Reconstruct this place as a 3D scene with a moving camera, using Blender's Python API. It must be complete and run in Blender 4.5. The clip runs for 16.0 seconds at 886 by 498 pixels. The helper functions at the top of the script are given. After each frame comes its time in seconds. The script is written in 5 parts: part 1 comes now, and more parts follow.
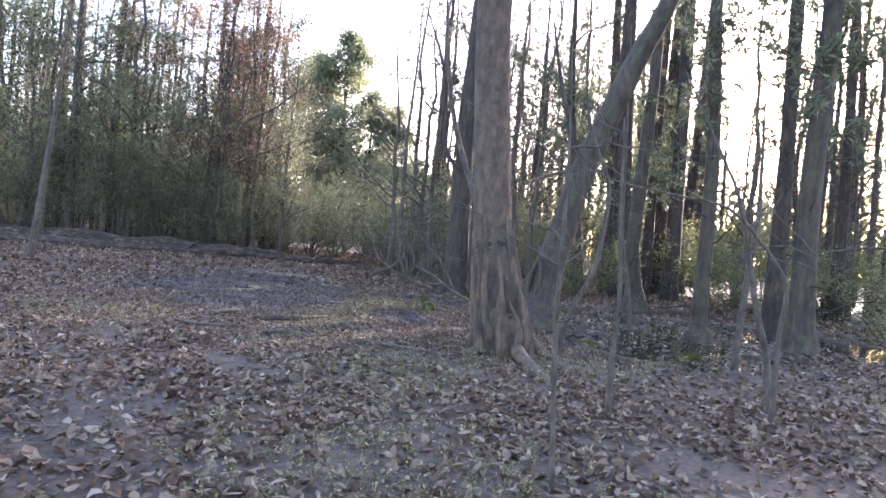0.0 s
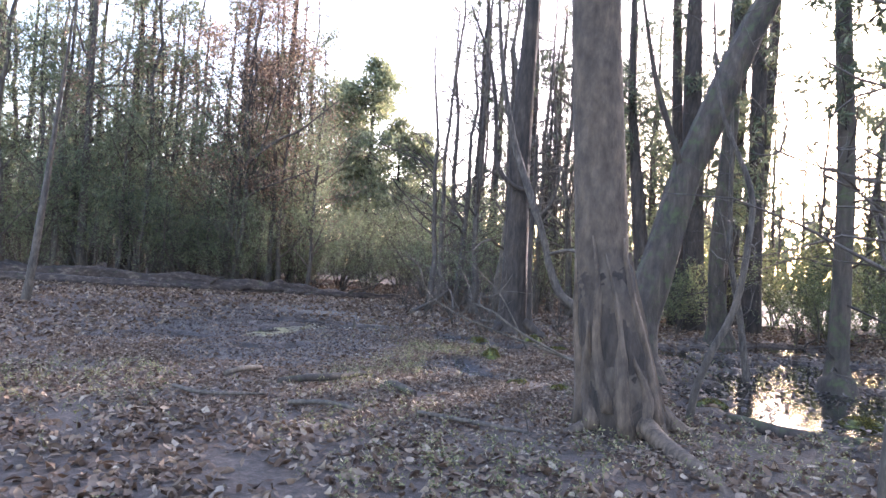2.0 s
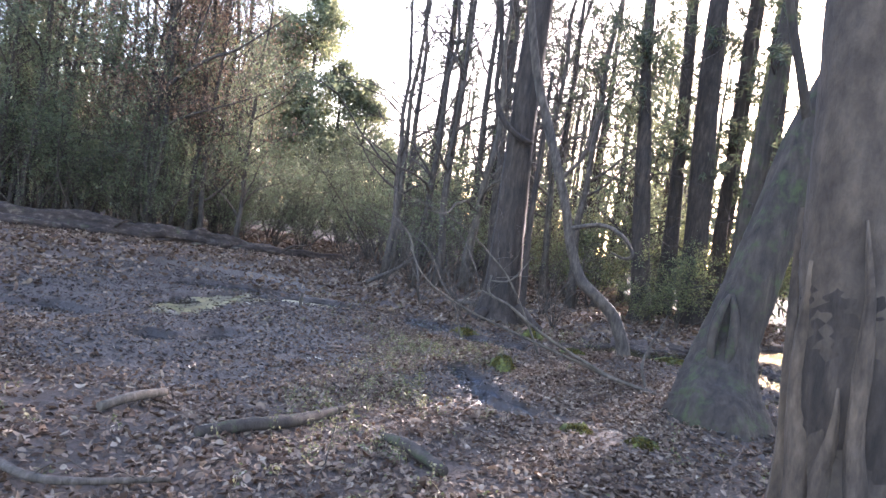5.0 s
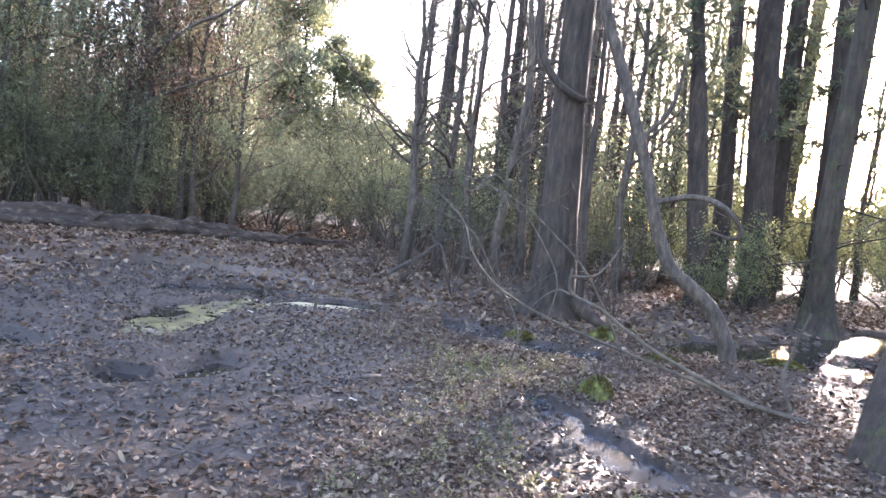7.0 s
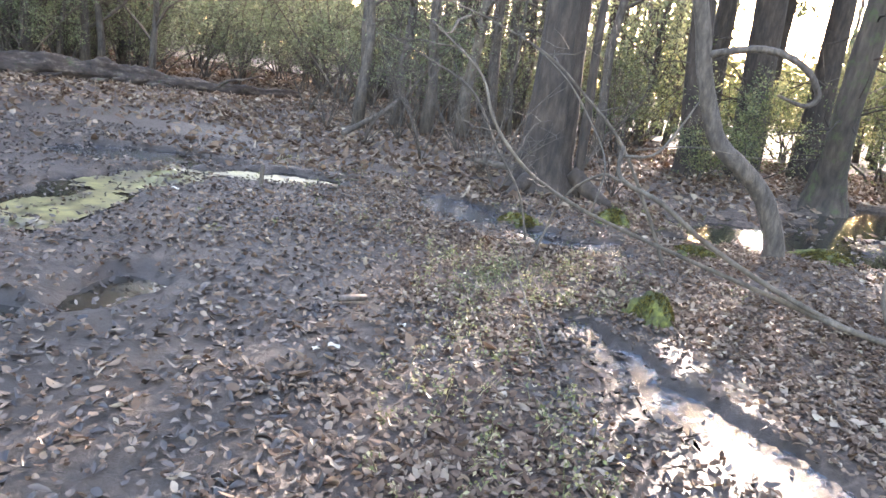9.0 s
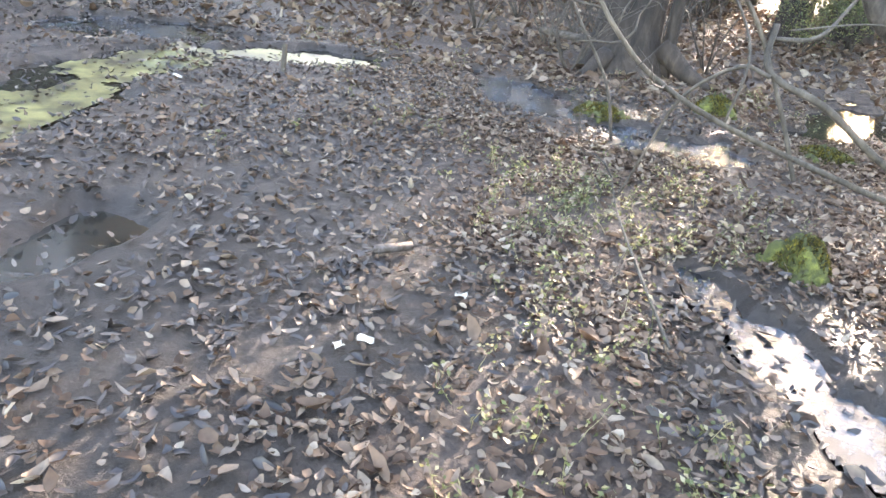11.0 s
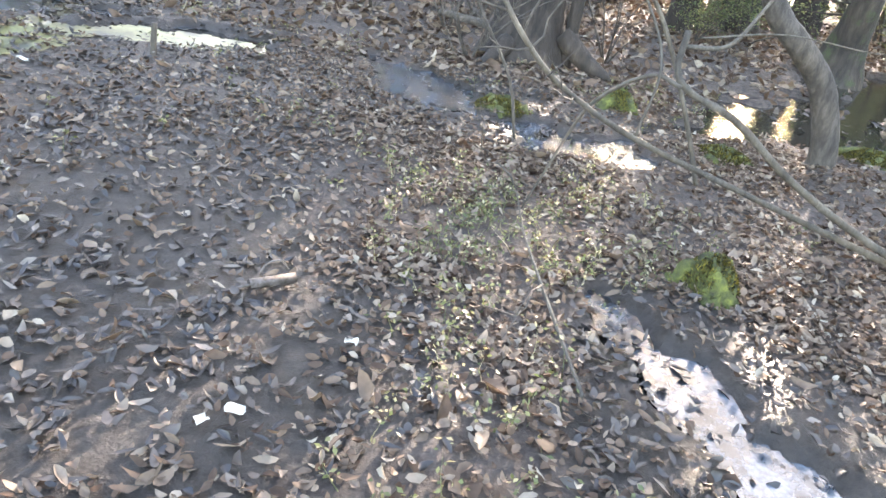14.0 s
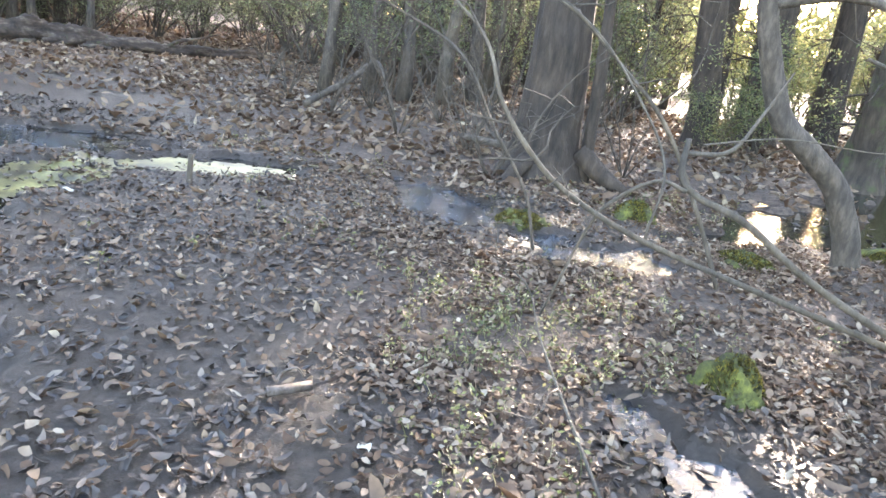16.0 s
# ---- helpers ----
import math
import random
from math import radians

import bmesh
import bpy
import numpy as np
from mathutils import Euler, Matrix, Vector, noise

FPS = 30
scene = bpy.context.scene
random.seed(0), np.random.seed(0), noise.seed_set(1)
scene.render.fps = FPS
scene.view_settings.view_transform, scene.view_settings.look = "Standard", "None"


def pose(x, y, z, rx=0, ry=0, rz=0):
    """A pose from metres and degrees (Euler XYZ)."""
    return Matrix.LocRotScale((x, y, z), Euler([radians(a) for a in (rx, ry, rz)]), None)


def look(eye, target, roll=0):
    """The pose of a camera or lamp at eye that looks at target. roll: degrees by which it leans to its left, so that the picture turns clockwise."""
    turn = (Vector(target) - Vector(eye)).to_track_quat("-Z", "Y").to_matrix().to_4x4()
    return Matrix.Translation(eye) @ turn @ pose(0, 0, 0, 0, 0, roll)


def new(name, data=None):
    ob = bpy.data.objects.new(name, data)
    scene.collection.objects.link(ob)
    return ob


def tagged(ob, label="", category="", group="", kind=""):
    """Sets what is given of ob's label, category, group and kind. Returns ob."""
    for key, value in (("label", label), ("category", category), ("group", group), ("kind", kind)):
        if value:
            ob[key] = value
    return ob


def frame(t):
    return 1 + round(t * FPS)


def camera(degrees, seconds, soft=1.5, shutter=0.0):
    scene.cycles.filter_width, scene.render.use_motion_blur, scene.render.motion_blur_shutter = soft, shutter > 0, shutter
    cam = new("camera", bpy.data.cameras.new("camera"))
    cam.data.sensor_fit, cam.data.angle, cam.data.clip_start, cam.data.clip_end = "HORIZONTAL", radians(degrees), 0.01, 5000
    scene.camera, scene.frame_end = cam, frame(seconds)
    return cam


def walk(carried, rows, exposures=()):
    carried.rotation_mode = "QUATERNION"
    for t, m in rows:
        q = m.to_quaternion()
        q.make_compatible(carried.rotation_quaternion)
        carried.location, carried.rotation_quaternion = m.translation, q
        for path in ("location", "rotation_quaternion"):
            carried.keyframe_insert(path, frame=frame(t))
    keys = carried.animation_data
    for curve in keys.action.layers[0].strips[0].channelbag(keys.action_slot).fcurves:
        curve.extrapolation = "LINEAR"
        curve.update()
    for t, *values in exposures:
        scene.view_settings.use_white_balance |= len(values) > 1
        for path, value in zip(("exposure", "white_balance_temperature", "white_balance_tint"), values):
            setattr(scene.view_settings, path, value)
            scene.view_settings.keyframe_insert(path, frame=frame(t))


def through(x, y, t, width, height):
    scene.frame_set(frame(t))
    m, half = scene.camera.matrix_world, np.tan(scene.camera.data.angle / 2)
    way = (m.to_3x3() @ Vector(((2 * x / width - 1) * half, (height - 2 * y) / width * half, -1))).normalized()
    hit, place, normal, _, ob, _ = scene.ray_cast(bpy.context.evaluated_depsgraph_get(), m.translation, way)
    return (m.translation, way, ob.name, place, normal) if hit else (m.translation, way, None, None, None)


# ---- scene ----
cam = camera(64.9, 16.0, soft=1.5, shutter=0.0)
PATH = [
    (0, (5.517, -0.449, 1.467), (5.102, 1.507, 1.442), 5.0),
    (0.5, (5.199, 0.171, 1.46), (4.82, 2.134, 1.438), 6.6),
    (1, (4.983, 0.702, 1.457), (4.467, 2.634, 1.43), 5.0),
    (1.5, (4.672, 1.312, 1.472), (4.174, 3.248, 1.502), 6.3),
    (2, (4.397, 1.851, 1.475), (3.902, 3.788, 1.524), 3.7),
    (2.5, (4.119, 2.45, 1.459), (3.565, 4.371, 1.385), 4.3),
    (3, (3.794, 2.972, 1.53), (3.445, 4.942, 1.524), 7.3),
    (3.5, (3.575, 3.478, 1.524), (3.162, 5.435, 1.501), 5.0),
    (4, (3.251, 3.991, 1.509), (2.899, 5.96, 1.482), 5.8),
    (4.2, (3.134, 4.152, 1.526), (2.798, 6.123, 1.512), 6.7),
    (6.3, (2.027, 6.419, 1.505), (1.787, 8.401, 1.383), 8.6),
    (6.5, (1.938, 6.581, 1.529), (1.702, 8.565, 1.422), 8.7),
    (7, (1.787, 7.012, 1.486), (1.521, 8.991, 1.375), 6.0),
    (7.5, (1.618, 7.442, 1.48), (1.425, 9.425, 1.301), 7.1),
    (8, (1.431, 7.871, 1.488), (1.321, 9.855, 1.267), 6.7),
    (8.5, (1.294, 8.323, 1.464), (1.196, 10.292, 1.127), 5.8),
    (9, (1.113, 8.76, 1.433), (1.073, 10.694, 0.927), 7.8),
    (9.5, (0.984, 9.098, 1.399), (0.81, 11.003, 0.815), 6.9),
    (9.7, (0.949, 9.216, 1.387), (0.784, 11.112, 0.774), 6.3),
    (11.8, (0.914, 10.387, 1.397), (0.819, 12.137, 0.432), 7.9),
    (12, (0.866, 10.456, 1.424), (0.762, 12.204, 0.458), 7.6),
    (12.5, (0.859, 10.463, 1.433), (0.665, 12.19, 0.443), 7.0),
    (13, (0.866, 10.421, 1.436), (0.689, 12.15, 0.446), 8.9),
    (13.5, (0.87, 10.428, 1.425), (0.822, 12.155, 0.416), 10.7),
    (14, (0.927, 10.371, 1.445), (1.1, 12.144, 0.536), 10.9),
    (14.5, (1.01, 10.277, 1.483), (1.151, 12.131, 0.747), 7.8),
    (15, (1.073, 10.195, 1.481), (1.162, 12.107, 0.9), 7.5),
    (15.5, (1.069, 10.228, 1.442), (1.091, 12.14, 0.854), 5.0),
    (16, (1.013, 10.293, 1.425), (1.044, 12.198, 0.817), 7.6),
]
walk(cam, [(t, look(eye, target, roll)) for t, eye, target, roll in PATH],
     exposures=[(0, 3.58, 6250, 29), (3.0, 3.58, 6250, 29), (4.0, 3.52, 6250, 29), (6.5, 3.82, 6350, 29), (8.0, 4.12, 6600, 26), (9.0, 4.36, 7000, 24), (12.0, 4.64, 7300, 19), (16.0, 4.6, 7050, 18)])

# ---------------------------------------------------------------- light
SUN_AZ, SUN_EL = radians(23.0), radians(11.0)
world = bpy.data.worlds.new("sky")
scene.world = world
world.use_nodes = True
wn = world.node_tree.nodes
sky = wn.new("ShaderNodeTexSky")
sky.sky_type = "NISHITA"
sky.sun_disc = False
sky.sun_elevation, sky.sun_rotation = SUN_EL, SUN_AZ
sky.air_density, sky.dust_density, sky.ozone_density = 1.0, 2.2, 1.2
world.node_tree.links.new(sky.outputs[0], wn["Background"].inputs[0])
wn["Background"].inputs[1].default_value = 0.15
sun_data = bpy.data.lights.new("sun", "SUN")
sun_data.energy, sun_data.angle, sun_data.color = 3.2, radians(2.0), (1.0, 0.9, 0.77)
sun = new("sun", sun_data)
sun_dir = Vector((math.sin(SUN_AZ) * math.cos(SUN_EL), math.cos(SUN_AZ) * math.cos(SUN_EL), math.sin(SUN_EL)))
sun.matrix_world = look(sun_dir * 60, (0, 0, 0))

# ---------------------------------------------------------------- materials
def material(name):
    m = bpy.data.materials.new(name)
    m.use_nodes = True
    return m, m.node_tree.nodes, m.node_tree.links, m.node_tree.nodes["Principled BSDF"]


def ramp(nodes, stops):
    r = nodes.new("ShaderNodeValToRGB")
    r.color_ramp.elements[0].position, r.color_ramp.elements[0].color = stops[0][0], (*stops[0][1], 1)
    r.color_ramp.elements[1].position, r.color_ramp.elements[1].color = stops[-1][0], (*stops[-1][1], 1)
    for p, c in stops[1:-1]:
        r.color_ramp.elements.new(p).color = (*c, 1)
    return r


def noise_tex(nodes, links, scale, detail=5.0, rough=0.6, vec=None):
    n = nodes.new("ShaderNodeTexNoise")
    n.inputs["Scale"].default_value, n.inputs["Detail"].default_value, n.inputs["Roughness"].default_value = scale, detail, rough
    if vec is not None:
        links.new(vec, n.inputs["Vector"])
    return n


def bump(nodes, links, height, bsdf, strength=0.5, distance=0.02):
    b = nodes.new("ShaderNodeBump")
    b.inputs["Strength"].default_value, b.inputs["Distance"].default_value = strength, distance
    links.new(height, b.inputs["Height"])
    links.new(b.outputs[0], bsdf.inputs["Normal"])


def bark_material(name, dark, mid, light, stretch=0.18, scale=14.0, moss=0.0, rough=0.9):
    m, nodes, links, bsdf = material(name)
    tc = nodes.new("ShaderNodeTexCoord")
    mp = nodes.new("ShaderNodeMapping")
    mp.inputs["Scale"].default_value = (1, 1, stretch)
    links.new(tc.outputs["Object"], mp.inputs["Vector"])
    fine = noise_tex(nodes, links, scale, 8, 0.65, mp.outputs[0])
    big = noise_tex(nodes, links, 1.7, 3, 0.5, tc.outputs["Object"])
    c = ramp(nodes, [(0.3, dark), (0.52, mid), (0.72, light)])
    links.new(fine.outputs["Fac"], c.inputs[0])
    patch = ramp(nodes, [(0.35, (0.72, 0.74, 0.78)), (0.68, (1.2, 1.17, 1.1))])
    links.new(big.outputs["Fac"], patch.inputs[0])
    mul = nodes.new("ShaderNodeMixRGB")
    mul.blend_type = "MULTIPLY"
    mul.inputs[0].default_value = 1.0
    links.new(c.outputs[0], mul.inputs[1])
    links.new(patch.outputs[0], mul.inputs[2])
    out = mul.outputs[0]
    if moss:
        mn = noise_tex(nodes, links, 5.0, 6, 0.7, tc.outputs["Object"])
        mr = ramp(nodes, [(0.62 - moss * 0.3, (0, 0, 0)), (0.72 - moss * 0.2, (1, 1, 1))])
        links.new(mn.outputs["Fac"], mr.inputs[0])
        mix = nodes.new("ShaderNodeMixRGB")
        links.new(mr.outputs[0], mix.inputs[0])
        links.new(out, mix.inputs[1])
        mix.inputs[2].default_value = (0.042, 0.05, 0.02, 1)
        out = mix.outputs[0]
    links.new(out, bsdf.inputs["Base Color"])
    bsdf.inputs["Roughness"].default_value = rough
    bump(nodes, links, fine.outputs["Fac"], bsdf, 0.9, 0.03)
    return m


def leaf_material(name, stops, rough=0.5, through=0.25, spec=0.4):
    m, nodes, links, bsdf = material(name)
    g = nodes.new("ShaderNodeNewGeometry")
    c = ramp(nodes, stops)
    links.new(g.outputs["Random Per Island"], c.inputs[0])
    tc = nodes.new("ShaderNodeTexCoord")
    n = noise_tex(nodes, links, 22.0, 3, 0.6, tc.outputs["Object"])
    v = ramp(nodes, [(0.3, (0.72, 0.72, 0.72)), (0.7, (1.15, 1.15, 1.12))])
    links.new(n.outputs["Fac"], v.inputs[0])
    mul = nodes.new("ShaderNodeMixRGB")
    mul.blend_type = "MULTIPLY"
    mul.inputs[0].default_value = 1.0
    links.new(c.outputs[0], mul.inputs[1])
    links.new(v.outputs[0], mul.inputs[2])
    links.new(mul.outputs[0], bsdf.inputs["Base Color"])
    bsdf.inputs["Roughness"].default_value = rough
    bsdf.inputs["Specular IOR Level"].default_value = spec
    if through:
        t = nodes.new("ShaderNodeBsdfTranslucent")
        links.new(mul.outputs[0], t.inputs["Color"])
        mix = nodes.new("ShaderNodeMixShader")
        mix.inputs[0].default_value = through
        links.new(bsdf.outputs[0], mix.inputs[1])
        links.new(t.outputs[0], mix.inputs[2])
        links.new(mix.outputs[0], nodes["Material Output"].inputs["Surface"])
    return m


BARK_BIG = bark_material("grey_bark", (0.0305, 0.0210, 0.0156), (0.0687, 0.0500, 0.0367), (0.1145, 0.0860, 0.0633), 0.5, 9.0)
BARK_STRIP = bark_material("shaggy_bark", (0.0238, 0.0160, 0.0111), (0.0821, 0.0580, 0.0417), (0.1480, 0.1090, 0.0787), 0.3, 15.0)
BARK_PINE = bark_material("pine_bark", (0.0104, 0.0075, 0.0058), (0.0354, 0.0250, 0.0192), (0.0749, 0.0560, 0.0433), 0.25, 12.0)
BARK_MOSS = bark_material("mossy_bark", (0.0146, 0.0110, 0.0087), (0.0437, 0.0323, 0.0246), (0.0800, 0.0612, 0.0469), 0.22, 11.0, moss=0.35)
BARK_TWIG = bark_material("twig_bark", (0.025, 0.020, 0.015), (0.068, 0.054, 0.044), (0.128, 0.106, 0.088), 0.3, 22.0)
BARK_PALE = bark_material("pale_bark", (0.0324, 0.0256, 0.0193), (0.0828, 0.0667, 0.0517), (0.1512, 0.1264, 0.1000), 0.3, 14.0)
BARK_LOG = bark_material("rotten_bark", (0.009, 0.006, 0.004), (0.043, 0.028, 0.022), (0.148, 0.116, 0.090), 2.2, 4.5, moss=0.12)
LITTER = leaf_material("dead_leaves", [(0.0, (0.05, 0.03, 0.02)), (0.35, (0.115, 0.073, 0.05)), (0.65, (0.175, 0.124, 0.09)), (0.92, (0.24, 0.182, 0.137)), (1.0, (0.34, 0.28, 0.215))], 0.68, 0.18, 0.22)
WET_LITTER = leaf_material("wet_leaves", [(0.0, (0.018, 0.016, 0.018)), (0.5, (0.05, 0.039, 0.034)), (0.85, (0.085, 0.063, 0.05)), (1.0, (0.18, 0.14, 0.112))], 0.5, 0.0, 0.4)
PALE_LEAF = leaf_material("pale_leaf", [(0.0, (0.42, 0.38, 0.31)), (1.0, (0.55, 0.52, 0.45))], 0.6, 0.1)
EVERGREEN = leaf_material("evergreen_leaves", [(0.0, (0.095, 0.112, 0.068)), (0.5, (0.145, 0.17, 0.098)), (0.9, (0.2, 0.222, 0.125)), (1.0, (0.28, 0.27, 0.15))], 0.45, 0.6, 0.5)
BRIGHT_GREEN = leaf_material("bright_leaves", [(0.0, (0.06, 0.08, 0.035)), (0.5, (0.12, 0.14, 0.06)), (1.0, (0.24, 0.225, 0.1))], 0.5, 0.4)
NEEDLES = leaf_material("pine_needles", [(0.0, (0.045, 0.06, 0.035)), (0.6, (0.075, 0.095, 0.055)), (1.0, (0.15, 0.145, 0.08))], 0.55, 0.35)
RUSSET = leaf_material("russet_leaves", [(0.0, (0.13, 0.075, 0.05)), (0.6, (0.22, 0.14, 0.10)), (1.0, (0.34, 0.25, 0.17))], 0.7, 0.35)
WEED = leaf_material("weed_leaves", [(0.0, (0.07, 0.085, 0.035)), (0.45, (0.14, 0.15, 0.06)), (0.8, (0.24, 0.21, 0.10)), (1.0, (0.36, 0.31, 0.2))], 0.5, 0.35)
MOSS_TUFT = leaf_material("moss_tufts", [(0.0, (0.022, 0.02, 0.008)), (0.6, (0.07, 0.058, 0.01)), (1.0, (0.2, 0.165, 0.025))], 0.8, 0.3)


def ground_material():
    m, nodes, links, bsdf = material("forest_soil")
    tc = nodes.new("ShaderNodeTexCoord")
    fine = noise_tex(nodes, links, 16.0, 8, 0.7, tc.outputs["Object"])
    mid = noise_tex(nodes, links, 1.1, 4, 0.6, tc.outputs["Object"])
    vor = nodes.new("ShaderNodeTexVoronoi")
    vor.inputs["Scale"].default_value = 26.0
    links.new(tc.outputs["Object"], vor.inputs["Vector"])
    dry = ramp(nodes, [(0.3, (0.03, 0.022, 0.018)), (0.55, (0.075, 0.056, 0.045)), (0.75, (0.15, 0.118, 0.096))])
    links.new(fine.outputs["Fac"], dry.inputs[0])
    bits = ramp(nodes, [(0.0, (0.55, 0.52, 0.5)), (1.0, (1.3, 1.22, 1.15))])
    links.new(vor.outputs["Color"], bits.inputs[0])
    mul = nodes.new("ShaderNodeMixRGB")
    mul.blend_type = "MULTIPLY"
    mul.inputs[0].default_value = 0.8
    links.new(dry.outputs[0], mul.inputs[1])
    links.new(bits.outputs[0], mul.inputs[2])
    wetc = ramp(nodes, [(0.3, (0.014, 0.010, 0.008)), (0.6, (0.036, 0.026, 0.02)), (0.8, (0.072, 0.053, 0.041))])
    links.new(fine.outputs["Fac"], wetc.inputs[0])
    at = nodes.new("ShaderNodeAttribute")
    at.attribute_name = "wet"
    add = nodes.new("ShaderNodeMath")
    add.operation = "MULTIPLY_ADD"
    links.new(mid.outputs["Fac"], add.inputs[0])
    add.inputs[1].default_value = 0.7
    links.new(at.outputs["Fac"], add.inputs[2])
    edge = ramp(nodes, [(0.55, (0, 0, 0)), (0.95, (1, 1, 1))])
    links.new(add.outputs[0], edge.inputs[0])
    mix = nodes.new("ShaderNodeMixRGB")
    links.new(edge.outputs[0], mix.inputs[0])
    links.new(mul.outputs[0], mix.inputs[1])
    links.new(wetc.outputs[0], mix.inputs[2])
    links.new(mix.outputs[0], bsdf.inputs["Base Color"])
    rr = ramp(nodes, [(0.0, (0.9, 0.9, 0.9)), (1.0, (0.58, 0.58, 0.58))])
    links.new(edge.outputs[0], rr.inputs[0])
    links.new(rr.outputs[0], bsdf.inputs["Roughness"])
    bump(nodes, links, fine.outputs["Fac"], bsdf, 0.9, 0.04)
    return m


def water_material():
    m, nodes, links, bsdf = material("swamp_water")
    bsdf.inputs["Base Color"].default_value = (0.02, 0.019, 0.016, 1)
    bsdf.inputs["Roughness"].default_value = 0.06
    bsdf.inputs["IOR"].default_value = 1.45
    bsdf.inputs["Specular IOR Level"].default_value = 1.0
    tc = nodes.new("ShaderNodeTexCoord")
    n = noise_tex(nodes, links, 9.0, 4, 0.55, tc.outputs["Object"])
    bump(nodes, links, n.outputs["Fac"], bsdf, 0.3, 0.012)
    return m


def algae_material():
    m, nodes, links, bsdf = material("algae_film")
    tc = nodes.new("ShaderNodeTexCoord")
    n = noise_tex(nodes, links, 3.5, 7, 0.7, tc.outputs["Object"])
    c = ramp(nodes, [(0.36, (0.03, 0.025, 0.016)), (0.48, (0.10, 0.088, 0.036)), (0.6, (0.20, 0.18, 0.07)), (0.78, (0.36, 0.33, 0.15))])
    links.new(n.outputs["Fac"], c.inputs[0])
    links.new(c.outputs[0], bsdf.inputs["Base Color"])
    bsdf.inputs["Roughness"].default_value = 0.38
    bump(nodes, links, n.outputs["Fac"], bsdf, 0.4, 0.01)
    return m


def sky_sheen_material():
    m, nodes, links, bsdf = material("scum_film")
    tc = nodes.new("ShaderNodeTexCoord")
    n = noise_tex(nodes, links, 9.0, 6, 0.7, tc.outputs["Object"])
    # pale blue stops paint the sky's reflection into the film's colour
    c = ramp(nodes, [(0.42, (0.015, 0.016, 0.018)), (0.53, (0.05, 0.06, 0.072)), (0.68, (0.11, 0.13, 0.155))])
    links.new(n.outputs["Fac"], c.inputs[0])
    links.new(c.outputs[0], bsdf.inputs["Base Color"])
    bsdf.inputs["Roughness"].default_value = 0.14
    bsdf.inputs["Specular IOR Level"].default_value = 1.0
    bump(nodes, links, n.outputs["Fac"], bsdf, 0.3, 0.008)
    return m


def moss_material():
    m, nodes, links, bsdf = material("moss")
    tc = nodes.new("ShaderNodeTexCoord")
    n = noise_tex(nodes, links, 14.0, 6, 0.7, tc.outputs["Object"])
    c = ramp(nodes, [(0.36, (0.025, 0.024, 0.01)), (0.53, (0.065, 0.07, 0.015)), (0.72, (0.17, 0.17, 0.03))])
    links.new(n.outputs["Fac"], c.inputs[0])
    links.new(c.outputs[0], bsdf.inputs["Base Color"])
    bsdf.inputs["Roughness"].default_value = 0.95
    bump(nodes, links, n.outputs["Fac"], bsdf, 1.0, 0.03)
    return m


def metal_material():
    m, nodes, links, bsdf = material("dull_steel")
    tc = nodes.new("ShaderNodeTexCoord")
    n = noise_tex(nodes, links, 30.0, 5, 0.7, tc.outputs["Object"])
    c = ramp(nodes, [(0.35, (0.05, 0.035, 0.025)), (0.6, (0.13, 0.11, 0.10))])
    links.new(n.outputs["Fac"], c.inputs[0])
    links.new(c.outputs[0], bsdf.inputs["Base Color"])
    bsdf.inputs["Metallic"].default_value, bsdf.inputs["Roughness"].default_value = 0.4, 0.7
    return m


SKY_SHEEN = sky_sheen_material()
SOIL, WATER, ALGAE, MOSS, STEEL = ground_material(), water_material(), algae_material(), moss_material(), metal_material()
rng = np.random.default_rng(7)


# ---------------------------------------------------------------- mesh helpers
def mesh_from(name, verts, faces, mat, smooth=False):
    me = bpy.data.meshes.new(name)
    v = np.asarray(verts, dtype=np.float32)
    f = np.asarray(faces, dtype=np.int32)
    k = f.shape[1]
    me.vertices.add(len(v))
    me.vertices.foreach_set("co", v.ravel())
    me.loops.add(f.size)
    me.loops.foreach_set("vertex_index", f.ravel())
    me.polygons.add(len(f))
    me.polygons.foreach_set("loop_start", np.arange(0, f.size, k, dtype=np.int32))
    if smooth:
        me.polygons.foreach_set("use_smooth", np.ones(len(f), dtype=bool))
    me.materials.append(mat)
    me.update(calc_edges=True)
    return me


def part(name, data, parent, label=""):
    ob = new(name, data)
    ob.parent = parent
    if name in ("branchwork", "crown", "framework", "leaves", "moss_cover", "foliage"):
        ob["kind"] = "stuff"
    return tagged(ob, label) if label else ob


def thing(name, place, label, category, group="", kind=""):
    ob = new(name)
    ob.empty_display_size = 0.2
    ob.matrix_basis = place if isinstance(place, Matrix) else Matrix.Translation(place)
    return tagged(ob, label, category, group, kind)


def smooth_line(points, n):
    """Catmull-Rom through the points, n samples a span. Works on any number of columns."""
    p = np.asarray(points, float)
    p = np.vstack([2 * p[0] - p[1], p, 2 * p[-1] - p[-2]])
    out = []
    for i in range(1, len(p) - 2):
        t = np.linspace(0, 1, n, endpoint=False)[:, None]
        a, b, c, d = p[i - 1], p[i], p[i + 1], p[i + 2]
        out.append(0.5 * (2 * b + (c - a) * t + (2 * a - 5 * b + 4 * c - d) * t ** 2 + (3 * b - a - 3 * c + d) * t ** 3))
    out.append(p[-2][None])
    return np.vstack(out)


